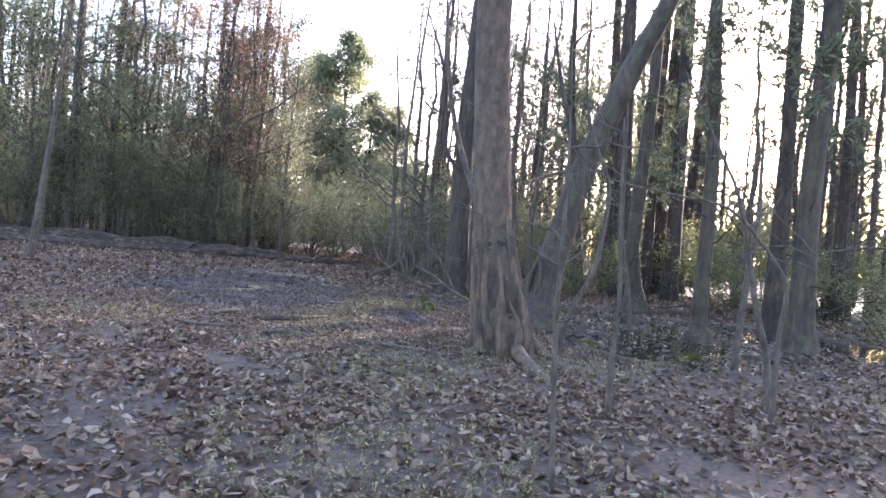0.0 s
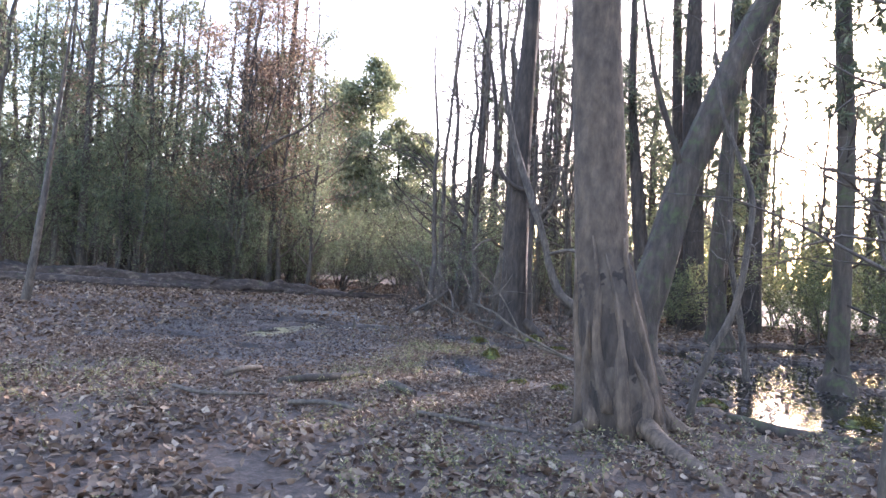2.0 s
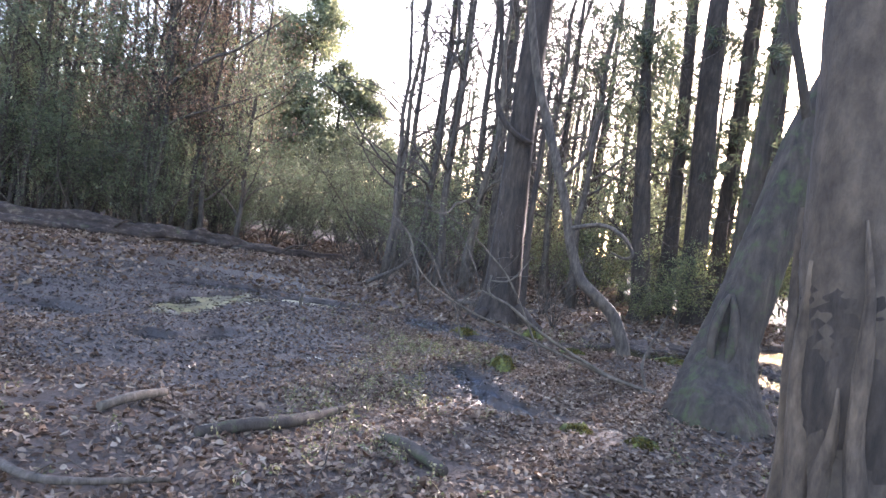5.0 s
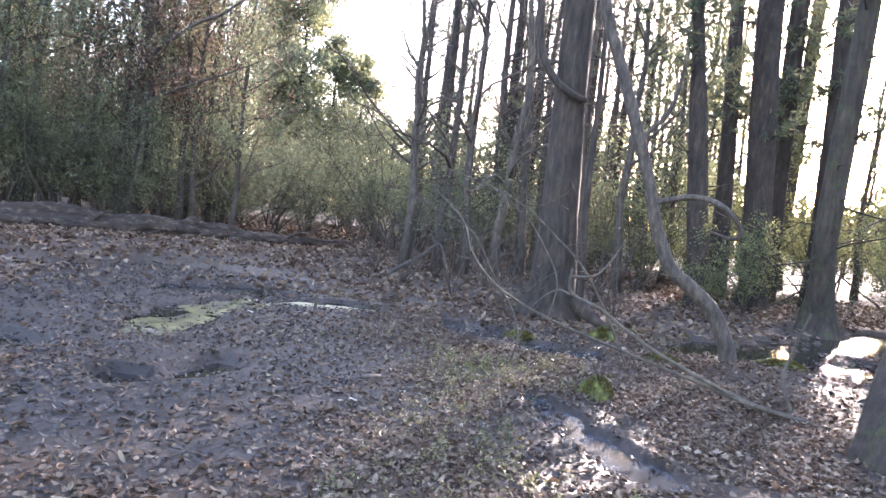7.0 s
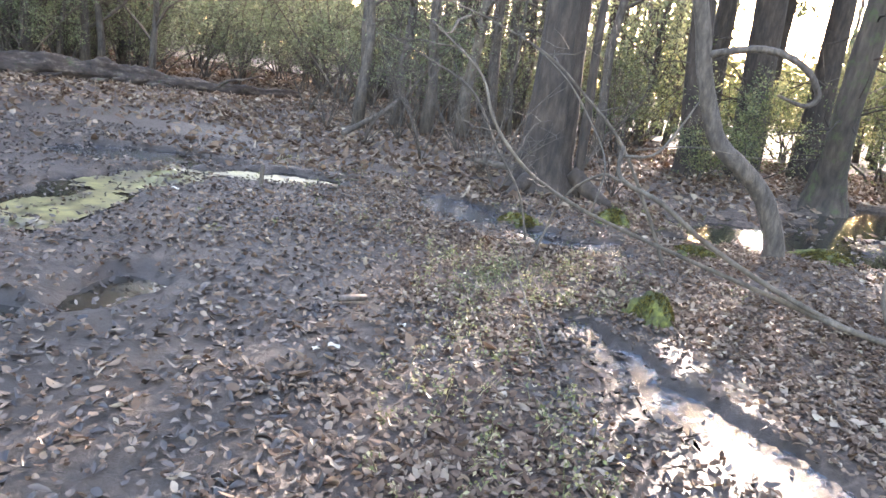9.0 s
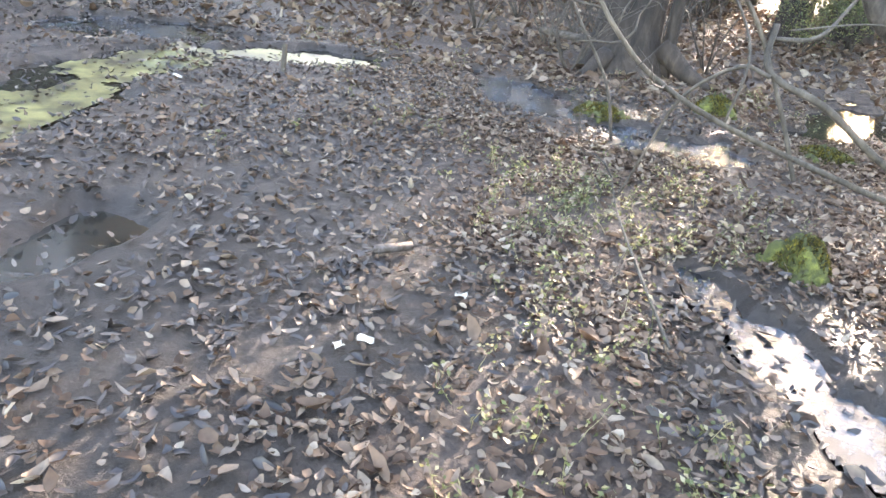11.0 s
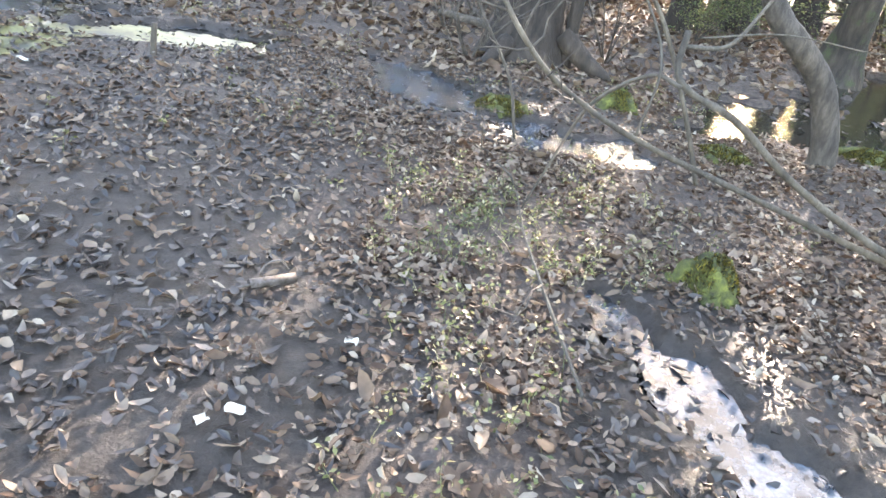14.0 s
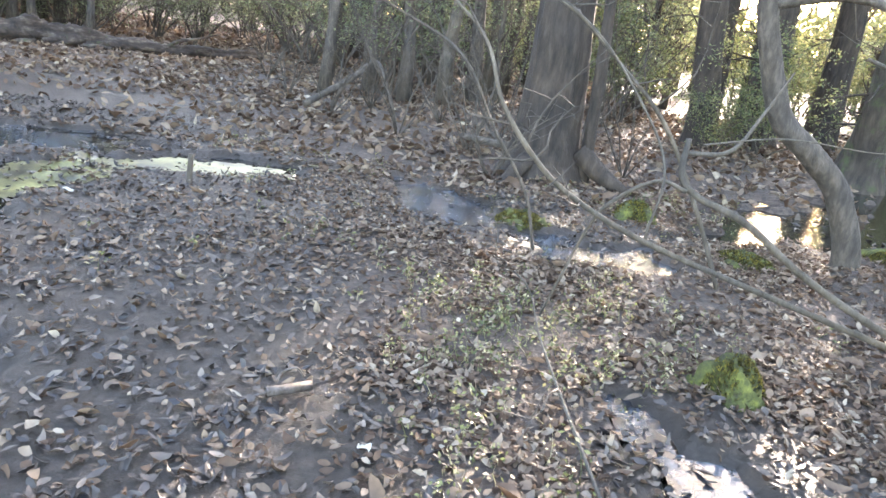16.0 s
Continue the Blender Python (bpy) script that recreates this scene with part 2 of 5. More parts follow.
def tube(line, seg=8, wob=0.0, ridges=0, ridge=0.0, seed=0):
    """Verts and quads of a tapered, uneven round bar along rows of x, y, z, radius, with closed ends."""
    line = np.asarray(line, float)
    p, r = line[:, :3], line[:, 3]
    t = np.gradient(p, axis=0)
    t /= np.linalg.norm(t, axis=1)[:, None] + 1e-9
    side = np.cross(t[0], (0.31, 0.87, 0.12))
    if np.linalg.norm(side) < 0.1:
        side = np.cross(t[0], (0.9, 0.1, 0.1))
    us = []
    for k in t:
        side = side - k * np.dot(side, k)
        side /= np.linalg.norm(side)
        us.append(side.copy())
    us = np.array(us)
    vs = np.cross(t, us)
    a = np.linspace(0, 2 * np.pi, seg, endpoint=False)
    g = np.random.default_rng(seed)
    rad = r[:, None] * np.ones(seg)[None]
    if wob:
        along = np.arange(len(p))[:, None]
        for k in range(1, 5):
            rad = rad * (1 + wob / k * np.sin(k * a[None] + g.uniform(0, 6.3) + along * g.uniform(0.05, 0.4)))
        rad = rad * (1 + wob * 0.35 * g.normal(size=rad.shape))
    if ridges:
        drift = np.cumsum(g.normal(0, 0.05, len(p)))[:, None]
        rad = rad * (1 + ridge * np.sin(ridges * a[None] + drift) + 0.6 * ridge * np.sin(ridges * 2.3 * a[None] + 2 * drift + 1))
    v = p[:, None] + rad[..., None] * (np.cos(a)[None, :, None] * us[:, None] + np.sin(a)[None, :, None] * vs[:, None])
    n = len(p)
    i, j = np.meshgrid(np.arange(n - 1), np.arange(seg), indexing="ij")
    k = (j + 1) % seg
    f = np.stack([i * seg + j, i * seg + k, (i + 1) * seg + k, (i + 1) * seg + j], -1).reshape(-1, 4)
    v = np.vstack([v.reshape(-1, 3), p[0], p[-1]])
    e = np.arange(seg)
    cap0 = np.stack([np.full(seg, n * seg), (e + 1) % seg, e, e], -1)
    cap1 = np.stack([np.full(seg, n * seg + 1), (n - 1) * seg + e, (n - 1) * seg + (e + 1) % seg, (n - 1) * seg + (e + 1) % seg], -1)
    # caps as thin quads whose doubled corner is pulled to the rim's middle
    for cap in (cap0, cap1):
        mid = (v[cap[:, 1]] + v[cap[:, 2]]) / 2
        cap[:, 3] = cap[:, 2]
        cap[:, 2] = len(v) + e
        v = np.vstack([v, mid])
    return v, np.vstack([f, cap0, cap1])


def join(pieces):
    vs, fs, at = [], [], 0
    for v, f in pieces:
        vs.append(v)
        fs.append(np.asarray(f) + at)
        at += len(v)
    return np.vstack(vs), np.vstack(fs)


def blades(centres, length, width, g, flat=0.0, up=None, fold=0.25):
    """A folded leaf of two triangles' breadth at each centre, turned at random; flat 1 lays them down."""
    n = len(centres)
    d = g.normal(size=(n, 3))
    d[:, 2] *= 1 - 0.85 * flat
    if up is not None:
        d = d * 0.55 + up
    d /= np.linalg.norm(d, axis=1)[:, None] + 1e-9
    nn = g.normal(size=(n, 3)) * (1 - 0.75 * flat)
    nn[:, 2] += flat * 1.2
    s = np.cross(d, nn)
    s /= np.linalg.norm(s, axis=1)[:, None] + 1e-9
    nrm = np.cross(s, d)
    L = (length * g.uniform(0.6, 1.35, n))[:, None]
    W = (width * g.uniform(0.65, 1.3, n))[:, None]
    base, tip = centres - d * L / 2, centres + d * L / 2
    lift = nrm * W * fold
    v = np.stack([base, centres + s * W / 2 + lift, tip + nrm * L * 0.06, centres - s * W / 2 + lift], 1).reshape(-1, 3)
    return v, np.arange(4 * n).reshape(-1, 4)


def curled(centres, length, width, g, flat=0.8):
    """A dead leaf at each centre: pointed, folded along its rib and curled along its length."""
    n = len(centres)
    d = g.normal(size=(n, 3))
    d[:, 2] *= 1 - 0.85 * flat
    d /= np.linalg.norm(d, axis=1)[:, None] + 1e-9
    nn = g.normal(size=(n, 3)) * (1 - 0.7 * flat)
    nn[:, 2] += flat * 1.2
    s = np.cross(d, nn)
    s /= np.linalg.norm(s, axis=1)[:, None] + 1e-9
    nrm = np.cross(s, d)
    L = (length * g.uniform(0.5, 1.45, n))[:, None]
    W = (width * g.uniform(0.55, 1.4, n))[:, None]
    bend = g.normal(0.12, 0.2, n)[:, None] * L
    fold = g.normal(0.22, 0.2, n)[:, None] * W
    cols = []
    for u, w in ((-0.5, 0), (0.02, 0), (0.5, 0), (-0.28, 0.62), (0.12, 1.0), (0.38, 0.5), (-0.3, -0.7), (0.06, -1.0), (0.36, -0.45)):
        jag = g.uniform(0.75, 1.2, n)[:, None] if w else 1.0
        cols.append(centres + d * L * u + s * W * 0.5 * w * jag + nrm * (bend * 4 * u * u + fold * abs(w)))
    v = np.stack(cols, 1).reshape(-1, 3)
    q = np.array([(0, 1, 4, 3), (1, 2, 5, 4), (0, 6, 7, 1), (1, 7, 8, 2)])
    return v, (np.arange(n)[:, None, None] * 9 + q[None]).reshape(-1, 4)


# ---------------------------------------------------------------- ground
# centre x, y, half-lengths, turn in degrees
PUDDLES = {
    "pond": [(-2.1, 14.5, 0.5, 1.6, 5), (-1.0, 16.3, 1.2, 0.42, 16), (-2.7, 16.6, 1.2, 0.6, 20)],
    "pool": [(1.05, 16.1, 0.42, 0.9, 28), (1.85, 15.35, 0.35, 0.25, 0), (2.3, 15.05, 0.6, 0.42, 20)],
    "creek": [(3.95, 16.4, 0.6, 0.4, 25), (4.9, 17.1, 1.9, 0.95, 33), (7.6, 19.5, 2.6, 1.3, 35)],
    "swamp": [(6.9, 12.6, 1.6, 3.8, -12), (8.3, 15.8, 1.9, 2.0, 0), (10.8, 15.2, 1.8, 2.6, 0), (6.3, 16.0, 1.0, 1.2, 0)],
    "trickle": [(1.95, 12.75, 0.15, 0.34, 15), (2.12, 12.38, 0.22, 0.32, 30), (2.3, 11.95, 0.22, 0.36, 30), (2.6, 11.4, 0.22, 0.4, 30)],
    "mud_hole": [(-0.8, 12.4, 0.26, 0.5, -15), (-1.2, 11.9, 0.3, 0.3, 0), (-2.9, 12.4, 0.6, 0.35, 0)],
}
WATER_Z = -0.035
HUMMOCKS = [(2.1, 17.75, 0.9, 0.06), (4.6, 12.35, 0.9, 0.10), (7.6, 13.4, 0.5, 0.12),
            (9.2, 12.6, 0.6, 0.12), (7.2, 10.9, 0.5, 0.14), (6.8, 20.1, 0.9, 0.16), (4.1, 15.0, 0.5, 0.1), (9.6, 16.0, 0.9, 0.16)]


def waves(x, y, seed, scale, n=9):
    g = np.random.default_rng(seed)
    z = np.zeros_like(x)
    for _ in range(n):
        a, k = g.uniform(0, np.pi * 2), scale * g.uniform(0.6, 1.9)
        z += np.sin(k * (x * np.cos(a) + y * np.sin(a)) + g.uniform(0, 6.3))
    return z / n


def puddle_depth(x, y, spots):
    d = np.full_like(x, -9.0)
    rag = 0.55 * waves(x, y, 5, 5.0) + 0.45 * waves(x, y, 6, 12.0)
    for cx, cy, rx, ry, turn in spots:
        c, s = math.cos(radians(turn)), math.sin(radians(turn))
        u, w = (x - cx) * c + (y - cy) * s, -(x - cx) * s + (y - cy) * c
        d = np.maximum(d, 1 - np.sqrt((u / rx) ** 2 + (w / ry) ** 2) + rag * 0.95)
    return d


def step(a, b, v):
    t = np.clip((v - a) / (b - a), 0, 1)
    return t * t * (3 - 2 * t)


def ground_z(x, y):
    x, y = np.asarray(x, float), np.asarray(y, float)
    z = 0.02 + 0.035 * waves(x, y, 1, 1.1) + 0.018 * waves(x, y, 2, 4.0) + 0.01 * waves(x, y, 3, 11.0)
    bank = np.maximum(1.15 * step(-5.6, -8.2, x - 0.30 * (y - 17)) * (1 - 0.6 * step(19, 27, y)), step(18.0, 24.0, y - 0.25 * np.maximum(0, x - 2)) * 0.5)
    far = np.hypot(x, y - 12)
    z = z + 0.16 * bank + 0.25 * waves(x, y, 4, 0.12) * step(25, 60, far)
    for hx, hy, hr, hz in HUMMOCKS:
        z = z + hz * np.exp(-((x - hx) ** 2 + (y - hy) ** 2) / (hr * 0.62) ** 2)
    for spots in PUDDLES.values():
        k = step(-0.05, 0.28, puddle_depth(x, y, spots))
        z = z * (1 - k) + np.minimum(z, WATER_Z - 0.05 + 0.05 * waves(x, y, 8, 14.0)) * k
    return z


def wetness(x, y):
    w = np.zeros_like(np.asarray(x, float))
    for cx, cy, rx, ry in [(-2.2, 14.6, 3.0, 4.2), (0.1, 12.3, 1.4, 1.2), (-0.6, 11.3, 1.7, 1.5), (-4.0, 18.0, 2.4, 3.0), (2.2, 12.0, 0.7, 1.3), (1.7, 15.7, 1.4, 1.0), (7.5, 14.0, 3.2, 5.0)]:
        w = np.maximum(w, step(-0.15, 0.5, 1 - np.hypot((x - cx) / rx, (y - cy) / ry) + 0.35 * waves(x, y, 9, 2.2)))
    return w


def axis(lo, hi, fine, far):
    out = 1.35 ** np.arange(1, 25) * 0.12
    out = np.cumsum(out)
    out = out[out < far]
    return np.concatenate([lo - out[::-1], np.arange(lo, hi, fine), hi + out])


gx, gy = axis(-9.0, 12.0, 0.085, 700.0), axis(2.0, 25.0, 0.085, 700.0)
GX, GY = np.meshgrid(gx, gy, indexing="ij")
GZ = ground_z(GX, GY)
gi, gj = np.meshgrid(np.arange(len(gx) - 1), np.arange(len(gy) - 1), indexing="ij")
NY = len(gy)
quads = np.stack([gi * NY + gj, (gi + 1) * NY + gj, (gi + 1) * NY + gj + 1, gi * NY + gj + 1], -1).reshape(-1, 4)
gme = mesh_from("ground", np.stack([GX, GY, GZ], -1).reshape(-1, 3), quads, SOIL, True)
wet = gme.attributes.new("wet", "FLOAT", "POINT")
wet.data.foreach_set("value", wetness(GX, GY).ravel().astype(np.float32))
tagged(new("ground", gme), "damp brown forest floor of soil and mud", "ground", kind="structure")

# still water in the hollows
for level, spots in enumerate(PUDDLES.values()):
    near = puddle_depth(GX, GY, spots) > -0.12
    low = (near & (GZ < WATER_Z + 0.03)).ravel()
    keep = quads[low[quads].any(1)]
    used, inv = np.unique(keep, return_inverse=True)
    flat = np.stack([GX.ravel()[used], GY.ravel()[used], np.full(len(used), WATER_Z - 0.004 * level)], -1)
    tagged(new("water", mesh_from("water", flat, inv.reshape(-1, 4), WATER, True)), "still dark water lying in a muddy hollow", "puddle", kind="structure")

def film(name, label, category, spots, mat, box, cut=0.1, mesh=0.03):
    x, y = np.meshgrid(np.arange(box[0], box[1], mesh), np.arange(box[2], box[3], mesh), indexing="ij")
    on = (puddle_depth(x, y, spots) + 0.45 * waves(x, y, 15, 8.0) + 0.5 * waves(x, y, 16, 22.0) > cut) & (ground_z(x, y) < WATER_Z + 0.012)
    q = np.arange(x.size).reshape(x.shape)
    c = np.stack([q[:-1, :-1], q[1:, :-1], q[1:, 1:], q[:-1, 1:]], -1).reshape(-1, 4)
    c = c[on.ravel()[c].sum(1) >= 3]
    u, i = np.unique(c, return_inverse=True)
    z = np.full(len(u), WATER_Z + 0.005)
    tagged(new(name, mesh_from(name, np.stack([x.ravel()[u], y.ravel()[u], z], -1), i.reshape(-1, 4), mat, True)), label, category, kind="stuff")


# thin sheets above the water whose pale blue stands in for reflected sky
film("scum_film", "pale bluish scum on the shallow trickle", "scum", PUDDLES["trickle"], SKY_SHEEN, (1.3, 3.4, 10.6, 13.4), -0.15)
film("scum_film", "pale bluish scum on the pool", "scum", PUDDLES["pool"], SKY_SHEEN, (0.2, 3.4, 14.2, 17.4), -0.1)
film("scum_film", "pale bluish film over the wet end of the pond", "scum", [(-2.7, 16.6, 1.2, 0.7, 20), (-1.5, 16.85, 0.9, 0.25, 10)], SKY_SHEEN, (-4.6, 0.4, 15.4, 18.2), 0.3)

# algae film on part of the pond
fx, fy = np.meshgrid(np.arange(-3.2, 0.6, 0.04), np.arange(12.6, 17.6, 0.04), indexing="ij")
film = puddle_depth(fx, fy, [(-2.0, 14.0, 0.3, 0.95, 0), (-1.85, 15.4, 0.42, 0.9, -18), (-0.95, 16.3, 0.95, 0.3, 18), (-0.12, 16.7, 0.28, 0.13, 15)]) + 0.25 * waves(fx, fy, 12, 9.0) + 0.2 * waves(fx, fy, 13, 24.0)
film = (film + 0.5 * waves(fx, fy, 14, 3.0) > 0.0)
fq = np.arange(fx.size).reshape(fx.shape)
cells = np.stack([fq[:-1, :-1], fq[1:, :-1], fq[1:, 1:], fq[:-1, 1:]], -1).reshape(-1, 4)
cells = cells[film.ravel()[cells].sum(1) >= 3]
used, inv = np.unique(cells, return_inverse=True)
fz = np.maximum(ground_z(fx, fy).ravel()[used] + 0.006, WATER_Z + 0.010)
fv = np.stack([fx.ravel()[used], fy.ravel()[used], fz], -1)
tagged(new("algae_film", mesh_from("algae_film", fv, inv.reshape(-1, 4), ALGAE, True)), "yellow-green algae film floating on the pond", "algae", kind="stuff")


# ---------------------------------------------------------------- tree makers
def branch_line(start, heading, length, r0, g, n=7, droop=0.0, crook=0.22, r1=0.15):
    p, d = np.array(start, float), np.array(heading, float)
    d /= np.linalg.norm(d)
    rows = [(*p, r0)]
    for k in range(1, n):
        d = d + g.normal(0, crook, 3)
        d[2] -= droop
        d /= np.linalg.norm(d)
        p = p + d * length / (n - 1)
        rows.append((*p, r0 * (1 - (1 - r1) * k / (n - 1))))
    return np.array(rows)


def twigs_on(line, g, count, length, r, n=4, up=0.25):
    out = []
    for _ in range(count):
        k = g.integers(max(1, len(line) // 3), len(line))
        d = g.normal(size=3)
        d[2] = abs(d[2]) * 0.6 + up
        out.append(branch_line(line[k, :3], d, length * g.uniform(0.5, 1.3), r, g, n, 0.0, 0.3))
    return out


def pine(seed, height, r, bare=0.45, dense=1.0):
    """Meshes of a tall slim pine: trunk, limbs, crown."""
    g = np.random.default_rng(seed)
    n = 12
    zs = np.linspace(0, 1, n)
    sway = np.cumsum(g.normal(0, 0.012 * height / 3, (n, 2)), 0) * zs[:, None]
    line = np.column_stack([sway, zs * height, r * (1 - 0.8 * zs) + r * 0.45 * np.exp(-zs * height / 0.35)])
    trunk = mesh_from("trunk", *tube(line, 9, 0.05, seed=seed), BARK_PINE, True)
    limbs, tufts = [], []
    for _ in range(int(30 * dense)):
        f = g.uniform(bare, 0.99)
        at = np.array([np.interp(f, zs, line[:, k]) for k in range(3)])
        a = g.uniform(0, 6.28)
        L = height * 0.16 * (1.12 - f) / (1.12 - bare) * g.uniform(0.6, 1.3) + 0.5
        b = branch_line(at, (math.cos(a), math.sin(a), g.uniform(-0.1, 0.5)), L, r * 0.22 * (1.2 - f), g, 6, 0.02)
        limbs.append(tube(b, 4))
        for tw in [b] + twigs_on(b, g, 3, L * 0.4, r * 0.06, 3):
            for k in range(len(tw) // 2, len(tw)):
                tufts.append(tw[k, :3] + g.normal(0, 0.09, 3))
    for _ in range(int(9 * bare * 10 / 4)):
        f = g.uniform(0.12, bare)
        at = np.array([np.interp(f, zs, line[:, k]) for k in range(3)])
        a = g.uniform(0, 6.28)
        limbs.append(tube(branch_line(at, (math.cos(a), math.sin(a), g.uniform(-0.2, 0.3)), g.uniform(0.3, 1.4), 0.018, g, 4), 4))
    limb = mesh_from("branchwork", *join(limbs), BARK_PINE, True)
    c = np.repeat(np.array(tufts), 13, 0)
    d = g.normal(size=c.shape)
    d[:, 2] += 0.25
    d /= np.linalg.norm(d, axis=1)[:, None]
    v, f = blades(c + d * 0.1, 0.24, 0.035, g, up=d * 1.5)
    return trunk, limb, mesh_from("crown", v, f, NEEDLES)


def bare_tree(seed, height, r, mat=None, leafy=None, leaves=0):
    """Meshes of a slim winter tree: trunk, limbs, and a thin crown where it keeps some leaves."""
    g = np.random.default_rng(seed)
    n = 12
    zs = np.linspace(0, 1, n)
    sway = np.cumsum(g.normal(0, 0.02 * height / 3, (n, 2)), 0)
    sway -= sway[0]
    line = np.column_stack([sway, zs * height, r * (1 - 0.86 * zs) + r * 0.4 * np.exp(-zs * height / 0.3)])
    trunk = mesh_from("trunk", *tube(line, 8, 0.05, seed=seed), mat or BARK_TWIG, True)
    limbs, spots = [], []
    for _ in range(22 if leaves else 16):
        f = g.uniform(0.08 if leaves else 0.18, 0.97)
        at = np.array([np.interp(f, zs, line[:, k]) for k in range(3)])
        a = g.uniform(0, 6.28)
        L = height * g.uniform(0.12, 0.3) * (1.25 - f)
        b = branch_line(at, (math.cos(a), math.sin(a), g.uniform(0.3, 1.4)), L + 0.4, r * 0.4 * (1.15 - f), g, 7, -0.03)
        limbs.append(tube(b, 5))
        for tw in twigs_on(b, g, 7, L * 0.45 + 0.2, 0.011, 4):
            limbs.append(tube(tw, 3))
            spots.append(tw[2:, :3])
        spots.append(b[3:, :3])
    limb = mesh_from("branchwork", *join(limbs), mat or BARK_TWIG, True)
    if not leaves:
        return trunk, limb, None
    spots = np.vstack(spots)
    c = spots[g.integers(0, len(spots), leaves)] + g.normal(0, 0.2, (leaves, 3))
    return trunk, limb, mesh_from("crown", *blades(c, 0.12, 0.05, g), leafy)


def evergreen(seed, height, width, leaves, mat, leaf=0.085):
    """Meshes of a loose evergreen shrub or small tree: stems and leaves."""
    g = np.random.default_rng(seed)
    stems, spots = [], []
    for _ in range(7):
        a = g.uniform(0, 6.28)
        lean = g.uniform(0.1, 0.75)
        b = branch_line((g.normal(0, 0.12), g.normal(0, 0.12), -0.1), (lean * math.cos(a), lean * math.sin(a), 1), height * g.uniform(0.6, 1.05), 0.012 + height * 0.006, g, 9, 0.01, 0.13)
        stems.append(tube(b, 5))
        for tw in twigs_on(b, g, 16, width * 0.45, 0.008, 5, 0.05):
            stems.append(tube(tw, 3))
            spots.append(tw[1:, :3])
            for t2 in twigs_on(tw, g, 2, width * 0.2, 0.005, 3, 0.0):
                spots.append(t2[:, :3])
    spots = np.vstack(spots)
    c = spots[g.integers(0, len(spots), leaves)] + g.normal(0, 0.075, (leaves, 3))
    c = c[c[:, 2] > 0.14 * height * g.uniform(0.3, 1.6, len(c))]
    return mesh_from("framework", *join(stems), BARK_TWIG, True), mesh_from("leaves", *blades(c, leaf, leaf * 0.45, g, 0.25), mat)


def put_pine(place, parts3, label, name="pine_tree", category="tree", group="pines of the wood"):
    t = thing(name, place, label, category, group)
    for nm, me in zip(("trunk", "branchwork", "crown"), parts3):
        if me is not None:
            part(nm, me, t)
    return t


def put_shrub(place, parts2, label, group="evergreen shrubs"):
    t = thing("evergreen_shrub", place, label, "shrub", group)
    part("framework", parts2[0], t)
    part("leaves", parts2[1], t)
    return t


def zat(x, y):
    return float(ground_z(np.array([x]), np.array([y]))[0])


def own_tree(name, label, rows, mat, seg=20, n=10, wob=0.04, ridges=0, ridge=0.0, limbs=(), seed=1, twig=0, category="tree", limb_mat=None):
    """A tree of its own shape: rows of x, y, z, radius up the trunk; limbs are like rows."""
    base = Vector(rows[0][:3])
    t = thing(name, base, label, category)
    off = np.array([*base, 0])
    line = smooth_line(np.array(rows, float) - off, n)
    line[:, 3] = np.maximum(line[:, 3], 0.004)
    part("trunk", mesh_from("trunk", *tube(line, seg, wob, ridges, ridge, seed), mat, True), t)
    g = np.random.default_rng(seed)
    for lr in limbs:
        ll = smooth_line(np.array(lr, float) - off, 6)
        ll[:, 3] = np.maximum(ll[:, 3], 0.003)
        part("limb", mesh_from("limb", *tube(ll, 8, 0.06, seed=seed + 3), limb_mat or mat, True), t)
        if twig:
            for x in twigs_on(ll, g, twig, 0.5, 0.006, 5):
                part("twig", mesh_from("twig", *tube(x, 4), BARK_TWIG, True), t)
    return t, line, g


# ---------------------------------------------------------------- the near trees
big, bline, bg = own_tree("hardwood_tree", "tall grey-barked tree with shaggy peeling bark at its flared foot",
    [(4.50, 8.82, -0.15, 0.50), (4.47, 8.78, 0.12, 0.405), (4.42, 8.74, 0.5, 0.34), (4.34, 8.7, 0.95, 0.298), (4.26, 8.68, 1.45, 0.262), (4.2, 8.66, 1.9, 0.247), (4.11, 8.6, 3.1, 0.235),
     (4.02, 8.5, 4.4, 0.222), (3.9, 8.4, 6.5, 0.19), (3.75, 8.35, 9.5, 0.13), (3.65, 8.3, 13.0, 0.05)], BARK_BIG, 36, 14, 0.025, 0, 0.0, seed=4)
# dark sleeve round the foot: shadow in the plate gaps put into colour
low = bline[bline[:, 2] < 1.75].copy()
low[:, 3] += 0.004
low[-4:, 3] -= np.array([0.002, 0.006, 0.01, 0.02])
part("gap_shade", mesh_from("gap_shade", *tube(low, 36, 0.03, 11, 0.02, 5), BARK_PINE, True), big, "dark sleeve painting the shadow between loose bark plates")
